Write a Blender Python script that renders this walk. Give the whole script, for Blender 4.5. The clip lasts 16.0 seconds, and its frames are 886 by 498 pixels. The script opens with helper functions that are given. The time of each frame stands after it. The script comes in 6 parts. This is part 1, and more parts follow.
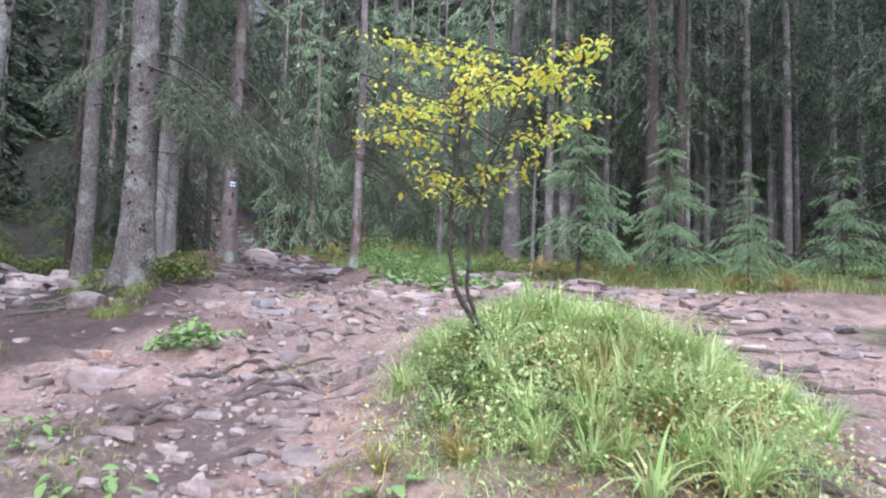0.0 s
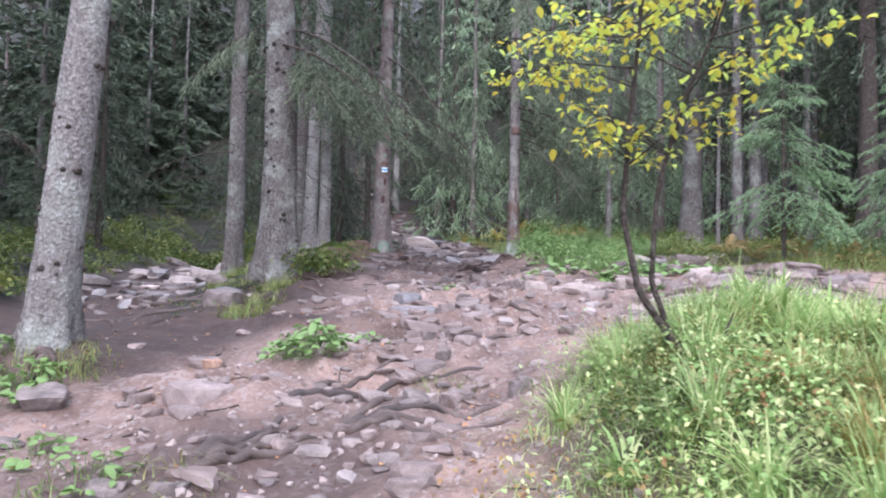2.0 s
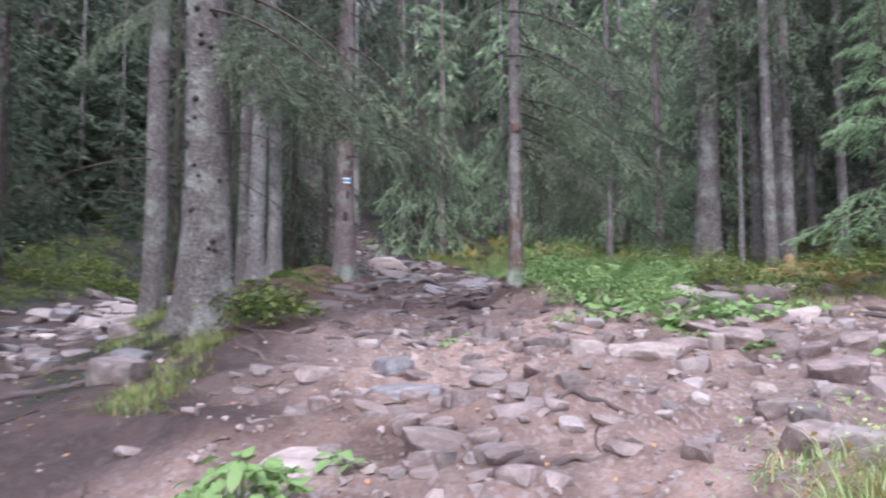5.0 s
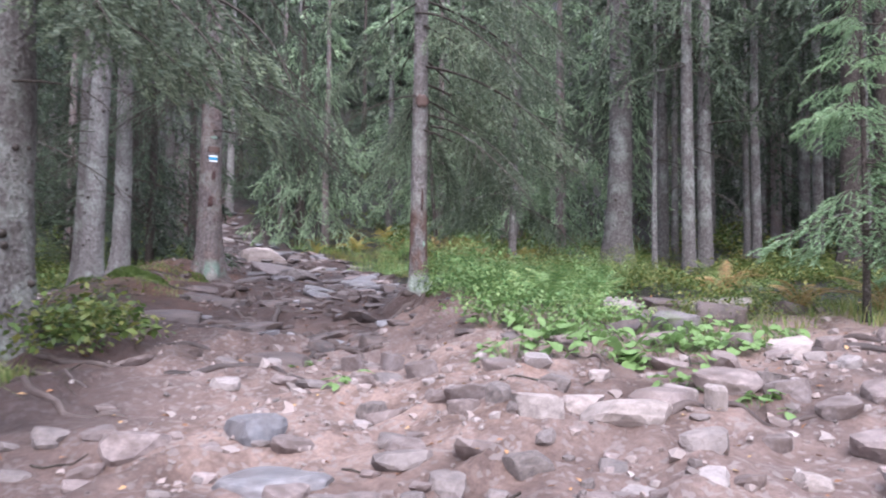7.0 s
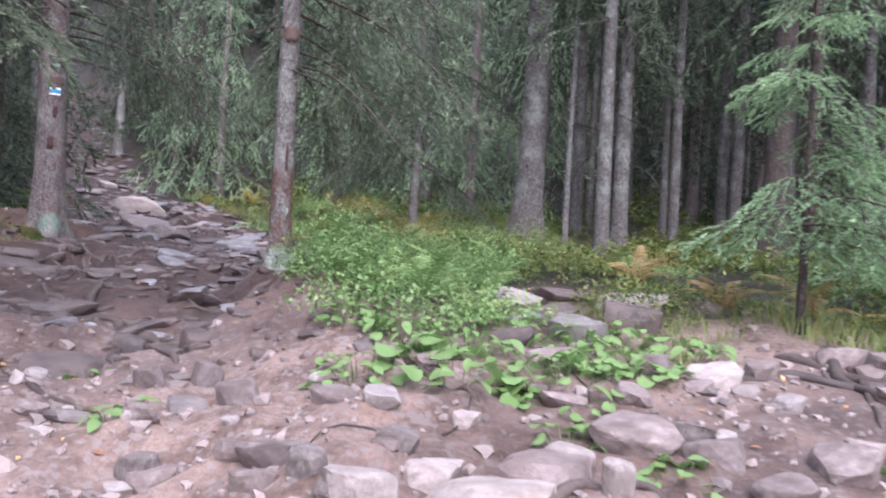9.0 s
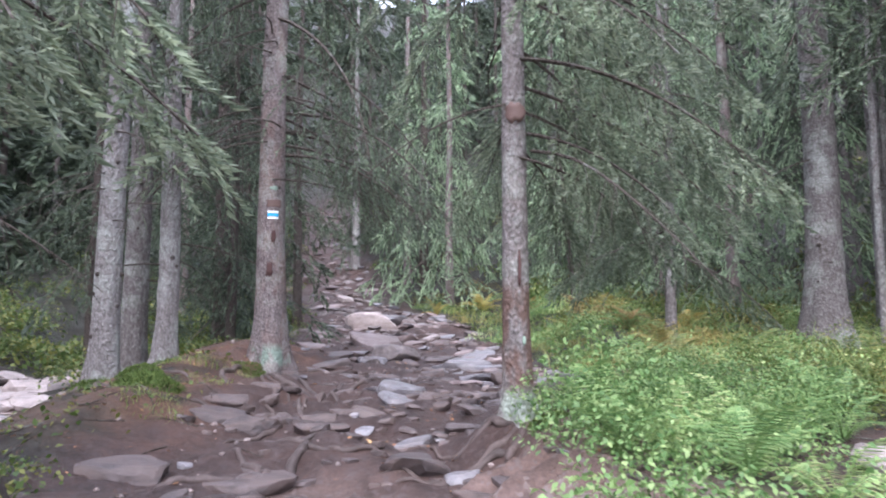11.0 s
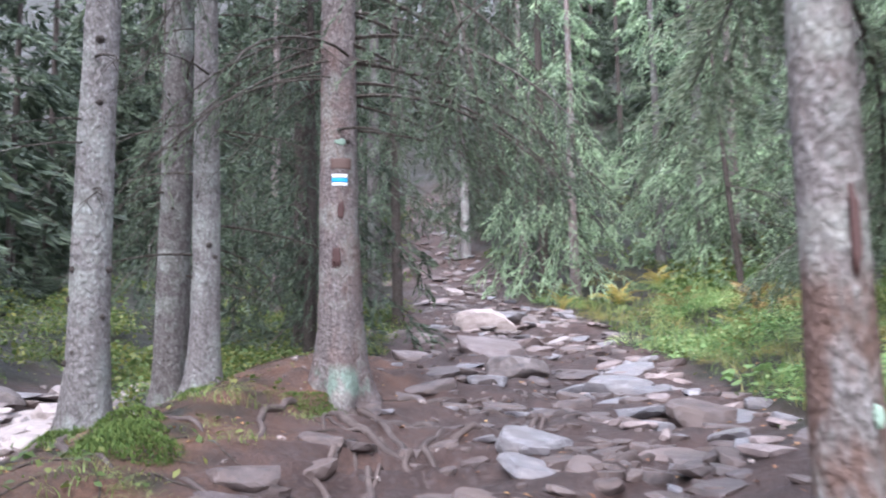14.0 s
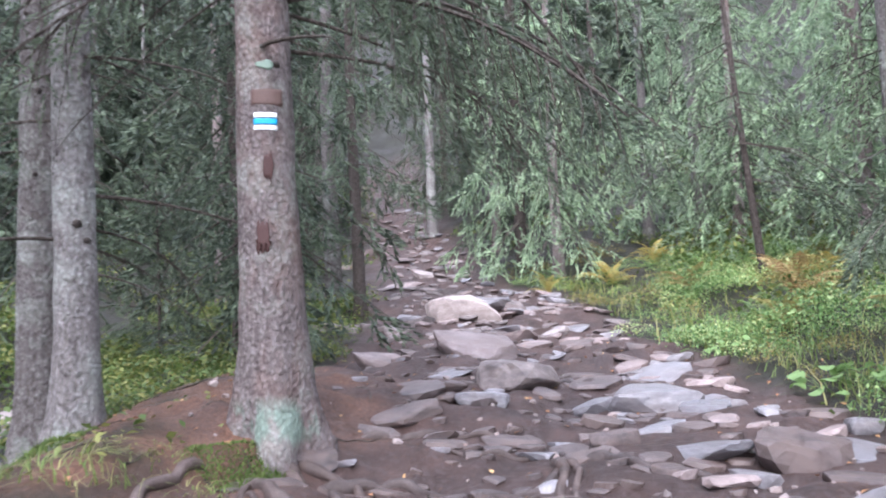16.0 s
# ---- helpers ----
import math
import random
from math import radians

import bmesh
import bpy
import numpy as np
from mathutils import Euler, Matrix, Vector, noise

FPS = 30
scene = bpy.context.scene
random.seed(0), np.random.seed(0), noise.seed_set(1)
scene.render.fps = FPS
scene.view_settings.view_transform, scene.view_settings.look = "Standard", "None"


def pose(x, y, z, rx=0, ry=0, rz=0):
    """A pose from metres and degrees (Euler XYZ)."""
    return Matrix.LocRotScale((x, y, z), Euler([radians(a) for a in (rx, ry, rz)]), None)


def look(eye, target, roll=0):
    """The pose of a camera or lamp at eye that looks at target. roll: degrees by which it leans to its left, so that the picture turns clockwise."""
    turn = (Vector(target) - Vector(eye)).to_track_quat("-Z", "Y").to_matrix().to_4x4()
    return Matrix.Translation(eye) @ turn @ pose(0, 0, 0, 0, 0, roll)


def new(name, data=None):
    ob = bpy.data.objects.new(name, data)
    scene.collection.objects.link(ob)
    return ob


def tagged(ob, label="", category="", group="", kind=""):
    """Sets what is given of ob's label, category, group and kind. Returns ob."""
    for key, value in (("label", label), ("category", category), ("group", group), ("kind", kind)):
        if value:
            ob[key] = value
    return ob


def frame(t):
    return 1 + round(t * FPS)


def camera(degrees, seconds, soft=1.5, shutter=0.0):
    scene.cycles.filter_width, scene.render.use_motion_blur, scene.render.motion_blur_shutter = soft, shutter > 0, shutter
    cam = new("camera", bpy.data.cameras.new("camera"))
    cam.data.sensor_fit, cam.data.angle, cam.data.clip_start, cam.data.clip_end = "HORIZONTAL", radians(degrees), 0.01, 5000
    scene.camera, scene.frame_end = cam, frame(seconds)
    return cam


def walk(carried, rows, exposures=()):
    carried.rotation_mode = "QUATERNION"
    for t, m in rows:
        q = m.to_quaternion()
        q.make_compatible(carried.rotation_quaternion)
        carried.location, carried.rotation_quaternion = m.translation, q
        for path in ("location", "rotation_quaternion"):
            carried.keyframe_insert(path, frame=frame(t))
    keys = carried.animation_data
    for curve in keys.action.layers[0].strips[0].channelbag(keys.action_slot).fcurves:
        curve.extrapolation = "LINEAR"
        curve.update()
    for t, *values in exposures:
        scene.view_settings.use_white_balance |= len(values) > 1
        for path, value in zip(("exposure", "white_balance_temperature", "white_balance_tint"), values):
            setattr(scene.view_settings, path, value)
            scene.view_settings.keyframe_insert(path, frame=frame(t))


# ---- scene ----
cam = camera(61.2, 16.0, soft=2.0, shutter=0.4)
METRES, EYE, TILT, LEAN, TURN = 14.0, 1.45, 4.7, -2.0, 0.0
ROWS = [
    (0.0, 0.0, 0.0, 0.0, -0.0, 0.0, -0.0),
    (0.5, 0.0022, 0.0228, 0.0006, 1.47, 1.39, 1.06),
    (1.0, 0.0046, 0.0497, -0.0025, 4.82, 2.13, 1.89),
    (1.5, 0.0042, 0.0766, -0.0003, 11.26, 0.89, 1.76),
    (2.0, -0.0017, 0.1024, -0.0014, 12.68, -0.92, 1.77),
    (2.5, -0.005, 0.1325, 0.0004, 15.94, -0.92, 2.18),
    (3.0, -0.0144, 0.164, 0.0064, 19.76, -2.2, 2.6),
    (3.5, -0.0293, 0.2002, 0.0136, 22.08, -3.73, 3.1),
    (4.0, -0.04, 0.2286, 0.0176, 16.27, -2.84, 3.18),
    (4.5, -0.0555, 0.2543, 0.0142, 16.26, -0.27, 3.21),
    (5.0, -0.0665, 0.2858, 0.0129, 9.42, -0.09, 2.83),
    (7.5, -0.0914, 0.4314, 0.0216, -5.64, -1.73, 0.12),
    (8.0, -0.0774, 0.4533, 0.0196, -16.2, -2.32, -0.48),
    (8.5, -0.064, 0.4764, 0.0249, -8.23, -3.49, -1.71),
    (9.0, -0.0585, 0.5, 0.0304, -5.58, -4.87, -1.53),
    (9.5, -0.0565, 0.531, 0.0315, 1.23, -3.59, -0.19),
    (10.0, -0.0582, 0.5611, 0.0361, 9.19, 0.37, 0.3),
    (12.5, -0.1022, 0.7119, 0.0392, 12.51, 2.98, 4.35),
    (13.0, -0.1091, 0.7457, 0.0372, 13.69, 2.1, 3.95),
    (13.5, -0.1188, 0.7837, 0.0382, 14.34, 1.66, 4.31),
    (14.0, -0.1323, 0.8147, 0.0426, 20.39, 2.15, 4.4),
    (14.5, -0.1474, 0.846, 0.0448, 22.68, 1.93, 5.75),
    (15.0, -0.158, 0.8768, 0.0427, 16.32, 0.78, 6.53),
    (15.5, -0.1722, 0.913, 0.0433, 19.36, 0.5, 5.72),
    (16.0, -0.1882, 0.9457, 0.0453, 17.53, 0.33, 5.91),
]
GLIDE = [(t, pose(0, 0, EYE, TILT, LEAN, TURN) @ pose(METRES * x, METRES * y, METRES * z, 90 + pitch, roll, yaw)) for t, x, y, z, yaw, pitch, roll in ROWS]
walk(cam, GLIDE, [(0.0, 1.19, 6000, 18), (3.5, 1.17, 6030, 20), (5.0, 1.14, 6050, 20), (7.5, 1.32, 6050, 20), (9.0, 1.3, 6050, 22), (10.2, 1.4, 6050, 21), (12.5, 1.88, 6000, 17), (14.5, 1.92, 6000, 17), (16.0, 1.96, 6000, 18)])

# ---------- world and light: overcast sky through the canopy ----------
world = bpy.data.worlds.new("overcast")
scene.world = world
world.use_nodes = True
wn = world.node_tree
sky = wn.nodes.new("ShaderNodeTexSky")
sky.sky_type, sky.sun_disc = "NISHITA", False
sky.sun_elevation, sky.sun_rotation = radians(55), radians(200)
sky.air_density, sky.dust_density = 1.0, 4.0
soften = wn.nodes.new("ShaderNodeMixRGB")
soften.inputs[0].default_value = 0.75
soften.inputs[2].default_value = (8.8, 9.7, 11.2, 1)
wn.links.new(sky.outputs[0], soften.inputs[1])
wn.links.new(soften.outputs[0], wn.nodes["Background"].inputs[0])
wn.nodes["Background"].inputs[1].default_value = 0.15
sun_data = bpy.data.lights.new("sun", "SUN")
sun_data.energy, sun_data.angle, sun_data.color = 2.0, radians(40), (1.0, 0.98, 0.95)
sun = new("sun", sun_data)
sun.matrix_world = look((3, -6, 14), (0, 8, 0))


# ---------- materials ----------
def node_material(name, rough=0.8, spec=0.3):
    m = bpy.data.materials.new(name)
    m.use_nodes = True
    nt = m.node_tree
    b = nt.nodes["Principled BSDF"]
    b.inputs["Roughness"].default_value = rough
    b.inputs["Specular IOR Level"].default_value = spec
    return m, nt, b


def add(nt, kind, **inputs):
    n = nt.nodes.new(kind)
    for k, v in inputs.items():
        n.inputs[k.replace("_", " ")].default_value = v
    return n


def ramp(nt, source, stops):
    r = nt.nodes.new("ShaderNodeValToRGB")
    el = r.color_ramp.elements
    while len(el) < len(stops):
        el.new(0.5)
    for e, (p, c) in zip(el, stops):
        e.position, e.color = p, (*c, 1)
    nt.links.new(source, r.inputs[0])
    return r.outputs[0]


def mix(nt, fac, a, b, mode="MIX"):
    n = nt.nodes.new("ShaderNodeMixRGB")
    n.blend_type = mode
    for sock, v in zip(n.inputs, (fac, a, b)):
        if isinstance(v, bpy.types.NodeSocket):
            nt.links.new(v, sock)
        else:
            sock.default_value = v if isinstance(v, (int, float)) else (*v, 1)
    return n.outputs[0]


def coords(nt, scale=(1, 1, 1), which="Object"):
    tc = nt.nodes.new("ShaderNodeTexCoord")
    mp = nt.nodes.new("ShaderNodeMapping")
    mp.inputs["Scale"].default_value = scale
    nt.links.new(tc.outputs[which], mp.inputs[0])
    return mp.outputs[0]


def noise_tex(nt, vec, scale, detail=5, rough=0.6, out="Fac"):
    n = add(nt, "ShaderNodeTexNoise", Scale=scale, Detail=detail, Roughness=rough)
    nt.links.new(vec, n.inputs["Vector"])
    return n.outputs[out]


def bump(nt, b, height, strength, distance):
    n = add(nt, "ShaderNodeBump", Strength=strength, Distance=distance)
    nt.links.new(height, n.inputs["Height"])
    nt.links.new(n.outputs[0], b.inputs["Normal"])


def bark_material(name, dark, mid, light, lichen=(0.42, 0.46, 0.42), lichen_at=0.62, red=0.0, bands=()):
    m, nt, b = node_material(name, 0.9, 0.15)
    v = coords(nt, (1, 1, 0.8))
    plates = add(nt, "ShaderNodeTexVoronoi", Scale=38.0)
    plates.feature = "F1"
    nt.links.new(v, plates.inputs["Vector"])
    grain = noise_tex(nt, coords(nt, (1, 1, 0.6)), 30, 6, 0.7)
    patch = noise_tex(nt, coords(nt), 2.3, 5, 0.65)
    col = ramp(nt, grain, [(0.28, dark), (0.5, mid), (0.75, light)])
    col = mix(nt, ramp(nt, patch, [(lichen_at - 0.12, (0, 0, 0)), (lichen_at + 0.1, (0.75, 0.75, 0.75))]), col, lichen)
    crack = ramp(nt, plates.outputs["Distance"], [(0.25, (1, 1, 1)), (0.62, (0.66, 0.63, 0.61))])
    col = mix(nt, 0.7, col, crack, "MULTIPLY")
    if red:
        worn = noise_tex(nt, coords(nt, (1, 1, 0.5)), 4.5, 4)
        col = mix(nt, ramp(nt, worn, [(0.45, (0, 0, 0)), (0.62, (red, red, red))]), col, (0.20, 0.085, 0.055))
    for lo, hi, colour, scale, cut in bands:  # worn or overgrown stretches of the trunk, with ragged edges
        sep = nt.nodes.new("ShaderNodeSeparateXYZ")
        nt.links.new(coords(nt), sep.inputs[0])
        level = ramp(nt, sep.outputs[2], [(lo, (0, 0, 0)), (lo + 0.06, (1, 1, 1)), (hi - 0.1, (1, 1, 1)), (hi, (0, 0, 0))])
        spots = ramp(nt, noise_tex(nt, coords(nt, (1, 1, 0.4)), scale, 5, 0.65), [(cut - 0.04, (0, 0, 0)), (cut + 0.04, (0.85, 0.85, 0.85))])
        col = mix(nt, mix(nt, 1.0, level, spots, "MULTIPLY"), col, mix(nt, 0.6, colour, crack, "MULTIPLY"))
    nt.links.new(col, b.inputs["Base Color"])
    h = mix(nt, 0.5, grain, plates.outputs["Distance"], "SUBTRACT")
    bump(nt, b, h, 1.0, 0.03)
    return m


def leaf_material(name, a, b_, c, rough=0.55, translucent=0.35, patch=0.0):
    m, nt, b = node_material(name, rough, 0.3)
    geo = nt.nodes.new("ShaderNodeNewGeometry")
    col = ramp(nt, geo.outputs["Random Per Island"], [(0.0, a), (0.5, b_), (1.0, c)])
    big = noise_tex(nt, coords(nt), 1.1 + 0.3 * patch, 3)
    low = 0.62 - 0.25 * patch
    col = mix(nt, 0.6 + 0.3 * patch, col, ramp(nt, big, [(0.3, (low, low, low)), (0.7, (1.25 + 0.2 * patch, 1.2 + 0.2 * patch, 1.1 + 0.15 * patch))]), "MULTIPLY")
    nt.links.new(col, b.inputs["Base Color"])
    if translucent:
        tr = nt.nodes.new("ShaderNodeBsdfTranslucent")
        nt.links.new(col, tr.inputs[0])
        mx = nt.nodes.new("ShaderNodeMixShader")
        mx.inputs[0].default_value = translucent
        nt.links.new(b.outputs[0], mx.inputs[1])
        nt.links.new(tr.outputs[0], mx.inputs[2])
        nt.links.new(mx.outputs[0], nt.nodes["Material Output"].inputs[0])
    return m


def rock_material(name, a, b_, c, rough=0.6, moss=0.0, spec=0.35, mud=0.0):
    m, nt, b = node_material(name, rough, spec)
    info = nt.nodes.new("ShaderNodeObjectInfo")
    v = coords(nt)
    off = nt.nodes.new("ShaderNodeVectorMath")
    off.operation = "ADD"
    nt.links.new(v, off.inputs[0])
    nt.links.new(info.outputs["Random"], off.inputs[1])
    n1 = noise_tex(nt, off.outputs[0], 5, 7, 0.65)
    n2 = noise_tex(nt, off.outputs[0], 45, 4, 0.7)
    col = ramp(nt, n1, [(0.3, a), (0.5, b_), (0.72, c)])
    tone = ramp(nt, info.outputs["Random"], [(0.0, (0.72, 0.70, 0.72)), (0.5, (1.0, 0.93, 0.9)), (1.0, (1.2, 1.12, 1.1))])
    col = mix(nt, 0.9, col, tone, "MULTIPLY")
    col = mix(nt, 0.45, col, ramp(nt, n2, [(0.35, (0.55, 0.52, 0.5)), (0.65, (1.15, 1.15, 1.15))]), "MULTIPLY")
    if mud:
        smear = noise_tex(nt, off.outputs[0], 2.2, 6, 0.6)
        col = mix(nt, ramp(nt, smear, [(0.42, (0, 0, 0)), (0.62, (mud, mud, mud))]), col, (0.115, 0.082, 0.072))
    if moss:
        mm = noise_tex(nt, off.outputs[0], 3.5, 5)
        col = mix(nt, ramp(nt, mm, [(0.5, (0, 0, 0)), (0.66, (moss, moss, moss))]), col, (0.10, 0.13, 0.05))
    nt.links.new(col, b.inputs["Base Color"])
    rr = nt.nodes.new("ShaderNodeMapRange")
    rr.inputs[3].default_value, rr.inputs[4].default_value = rough - 0.2, rough + 0.2
    nt.links.new(n1, rr.inputs[0])
    nt.links.new(rr.outputs[0], b.inputs["Roughness"])
    bump(nt, b, mix(nt, 0.4, n1, n2), 0.6, 0.03)
    return m


BARK = bark_material("spruce_bark", (0.07, 0.06, 0.055), (0.14, 0.127, 0.122), (0.26, 0.246, 0.238))
BARK_PALE = bark_material("pale_spruce_bark", (0.105, 0.092, 0.088), (0.215, 0.198, 0.193), (0.36, 0.34, 0.328), lichen_at=0.6)
BARK_MAUVE = bark_material("mauve_spruce_bark", (0.11, 0.088, 0.083), (0.215, 0.18, 0.175), (0.33, 0.29, 0.285), red=0.18)
BARK_BLAZED = bark_material("blazed_spruce_bark", (0.09, 0.075, 0.072), (0.18, 0.153, 0.15), (0.29, 0.258, 0.255), red=0.22, bands=((0.0, 0.3, (0.22, 0.30, 0.25), 3.4, 0.54),))
BARK_SCRAPED = bark_material("scraped_spruce_bark", (0.095, 0.084, 0.08), (0.185, 0.168, 0.164), (0.31, 0.29, 0.285), red=0.08, bands=((0.16, 0.95, (0.135, 0.082, 0.066), 3.0, 0.45), (0.0, 0.26, (0.33, 0.38, 0.32), 6.0, 0.42)))
BARK_DARK = bark_material("dark_bark", (0.04, 0.032, 0.028), (0.075, 0.062, 0.055), (0.14, 0.12, 0.11), lichen_at=0.75)
TWIG = bark_material("twig_bark", (0.04, 0.033, 0.028), (0.085, 0.07, 0.06), (0.16, 0.145, 0.13), lichen_at=0.68)
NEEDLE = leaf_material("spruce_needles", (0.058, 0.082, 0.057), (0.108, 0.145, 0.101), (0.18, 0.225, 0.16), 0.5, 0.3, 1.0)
# darker copy of the needle colour, with the deep forest's shade put into it
NEEDLE_SHADED = leaf_material("shaded_spruce_needles", (0.034, 0.05, 0.036), (0.066, 0.092, 0.064), (0.13, 0.165, 0.115), 0.55, 0.25, 1.0)
NEEDLE_GREY = leaf_material("grey_spruce_needles", (0.095, 0.13, 0.092), (0.18, 0.222, 0.16), (0.28, 0.33, 0.24), 0.5, 0.42, 0.8)
# paler copy of the needle colour, standing in for bright light in the clearing
NEEDLE_LIT = leaf_material("lit_spruce_needles", (0.15, 0.23, 0.145), (0.29, 0.40, 0.265), (0.46, 0.57, 0.41), 0.45, 0.45, 1.0)
NEEDLE_YOUNG = leaf_material("young_spruce_needles", (0.13, 0.215, 0.12), (0.23, 0.35, 0.195), (0.36, 0.49, 0.29), 0.5, 0.4)
YELLOW = leaf_material("autumn_leaves", (0.52, 0.40, 0.06), (0.60, 0.60, 0.10), (0.46, 0.62, 0.14), 0.5, 0.5)
HERB = leaf_material("herb_leaves", (0.075, 0.155, 0.05), (0.16, 0.275, 0.095), (0.31, 0.41, 0.17), 0.45, 0.35)
GRASS = leaf_material("grass_blades", (0.18, 0.29, 0.09), (0.35, 0.50, 0.20), (0.62, 0.64, 0.35), 0.5, 0.4)
GRASS_DULL = leaf_material("trailside_grass", (0.11, 0.18, 0.05), (0.21, 0.28, 0.09), (0.38, 0.36, 0.16), 0.5, 0.4)
SWARD = leaf_material("mound_leaves", (0.22, 0.36, 0.12), (0.38, 0.54, 0.22), (0.64, 0.64, 0.34), 0.5, 0.45)
SHRUB = leaf_material("bilberry_leaves", (0.055, 0.095, 0.028), (0.105, 0.155, 0.042), (0.23, 0.225, 0.07), 0.5, 0.35)
WITHERED = leaf_material("withered_undergrowth", (0.15, 0.14, 0.045), (0.26, 0.23, 0.08), (0.40, 0.31, 0.13), 0.6, 0.35)
FERN_YELLOW = leaf_material("yellow_fern", (0.34, 0.24, 0.07), (0.46, 0.36, 0.11), (0.40, 0.42, 0.15), 0.6, 0.4)
FERN_RUST = leaf_material("rusty_fern", (0.26, 0.15, 0.07), (0.40, 0.26, 0.12), (0.36, 0.31, 0.14), 0.6, 0.4)
MOSS = leaf_material("moss", (0.05, 0.09, 0.022), (0.085, 0.135, 0.03), (0.14, 0.18, 0.05), 0.9, 0.2)
DUFF = leaf_material("fallen_needle_duff", (0.055, 0.032, 0.024), (0.11, 0.062, 0.043), (0.19, 0.11, 0.075), 0.8, 0.1)
LITTER = leaf_material("leaf_litter", (0.21, 0.10, 0.055), (0.36, 0.18, 0.095), (0.50, 0.33, 0.16), 0.8, 0.1)
ROCK = rock_material("trail_rock", (0.13, 0.108, 0.106), (0.225, 0.188, 0.182), (0.34, 0.29, 0.28), 0.55, mud=0.75)
ROCK_PALE = rock_material("pale_rock", (0.21, 0.183, 0.175), (0.33, 0.29, 0.275), (0.46, 0.415, 0.395), 0.6)
ROCK_WET = rock_material("wet_slab", (0.095, 0.095, 0.105), (0.175, 0.175, 0.19), (0.29, 0.285, 0.295), 0.38, spec=0.6, mud=0.4)
ROCK_MOSS = rock_material("mossy_rock", (0.13, 0.12, 0.12), (0.23, 0.21, 0.205), (0.34, 0.31, 0.30), 0.7, moss=0.8)
ROOT = rock_material("root_bark", (0.038, 0.028, 0.025), (0.07, 0.053, 0.048), (0.12, 0.098, 0.09), 0.65)


def ground_material():
    m, nt, b = node_material("trail_soil", 0.72, 0.4)
    v = coords(nt)
    big = noise_tex(nt, v, 0.55, 5, 0.6)
    mid = noise_tex(nt, v, 3.2, 6, 0.65)
    fine = noise_tex(nt, v, 38, 5, 0.75)
    peb = add(nt, "ShaderNodeTexVoronoi", Scale=34.0)
    nt.links.new(v, peb.inputs["Vector"])
    col = ramp(nt, mid, [(0.25, (0.088, 0.056, 0.045)), (0.42, (0.195, 0.128, 0.105)), (0.58, (0.345, 0.24, 0.202)), (0.8, (0.285, 0.168, 0.122))])
    col = mix(nt, ramp(nt, big, [(0.42, (0, 0, 0)), (0.62, (0.75, 0.75, 0.75))]), col, (0.15, 0.10, 0.088))
    col = mix(nt, 0.65, col, ramp(nt, fine, [(0.3, (0.4, 0.37, 0.36)), (0.55, (1, 1, 1)), (0.78, (1.5, 1.45, 1.4))]), "MULTIPLY")
    sep = nt.nodes.new("ShaderNodeSeparateColor")
    nt.links.new(peb.outputs["Color"], sep.inputs[0])
    grit = ramp(nt, sep.outputs[0], [(0.78, (0, 0, 0)), (0.84, (0.6, 0.6, 0.6))])
    col = mix(nt, grit, col, (0.30, 0.25, 0.235))
    forest = nt.nodes.new("ShaderNodeAttribute")
    forest.attribute_name = "forest"
    floor_col = ramp(nt, mid, [(0.3, (0.030, 0.026, 0.016)), (0.5, (0.055, 0.055, 0.024)), (0.7, (0.075, 0.095, 0.034))])
    floor_col = mix(nt, 0.5, floor_col, ramp(nt, fine, [(0.3, (0.5, 0.5, 0.5)), (0.7, (1.4, 1.35, 1.2))]), "MULTIPLY")
    col = mix(nt, forest.outputs["Fac"], col, floor_col)
    # multiplies the ground colour down to about a quarter where the mask is 1
    darker = nt.nodes.new("ShaderNodeAttribute")
    darker.attribute_name = "darker"
    col = mix(nt, darker.outputs["Fac"], col, mix(nt, 1.0, col, (0.24, 0.205, 0.205), "MULTIPLY"))
    needles = nt.nodes.new("ShaderNodeAttribute")
    needles.attribute_name = "needles"
    duff = ramp(nt, fine, [(0.3, (0.05, 0.026, 0.018)), (0.5, (0.135, 0.064, 0.04)), (0.75, (0.25, 0.135, 0.082))])
    col = mix(nt, needles.outputs["Fac"], col, duff)
    nt.links.new(col, b.inputs["Base Color"])
    wet = nt.nodes.new("ShaderNodeMapRange")
    wet.inputs[1].default_value, wet.inputs[2].default_value = 0.35, 0.65
    wet.inputs[3].default_value, wet.inputs[4].default_value = 0.85, 0.5
    nt.links.new(big, wet.inputs[0])
    nt.links.new(wet.outputs[0], b.inputs["Roughness"])
    h = mix(nt, 0.5, mid, fine)
    bump(nt, b, mix(nt, 0.3, h, sep.outputs[0]), 1.0, 0.07)
    return m


SOIL = ground_material()


# ---------- ground ----------
def step(v):
    v = np.clip(v, 0, 1)
    return v * v * (3 - 2 * v)


def lattice(i, j, s):
    v = np.sin(i * 127.1 + j * 311.7 + s * 74.7) * 43758.5453
    return v - np.floor(v)


def value_noise(x, y, s=0):
    i, j = np.floor(x), np.floor(y)
    u, v = step(x - i), step(y - j)
    a = lattice(i, j, s) * (1 - u) + lattice(i + 1, j, s) * u
    b = lattice(i, j + 1, s) * (1 - u) + lattice(i + 1, j + 1, s) * u
    return a * (1 - v) + b * v - 0.5


def trail_x(y):
    return np.interp(y, [-30, 0, 5, 8, 12, 17, 23.5, 34, 60], [-1, -0.8, -1.3, -1.6, -2.1, -3.3, -5.6, -10, -22])


def gully_x(y):
    return np.interp(y, [5, 8, 11, 14, 18, 23, 40], [-4.2, -5.6, -7.0, -8.2, -9.6, -12.8, -22])


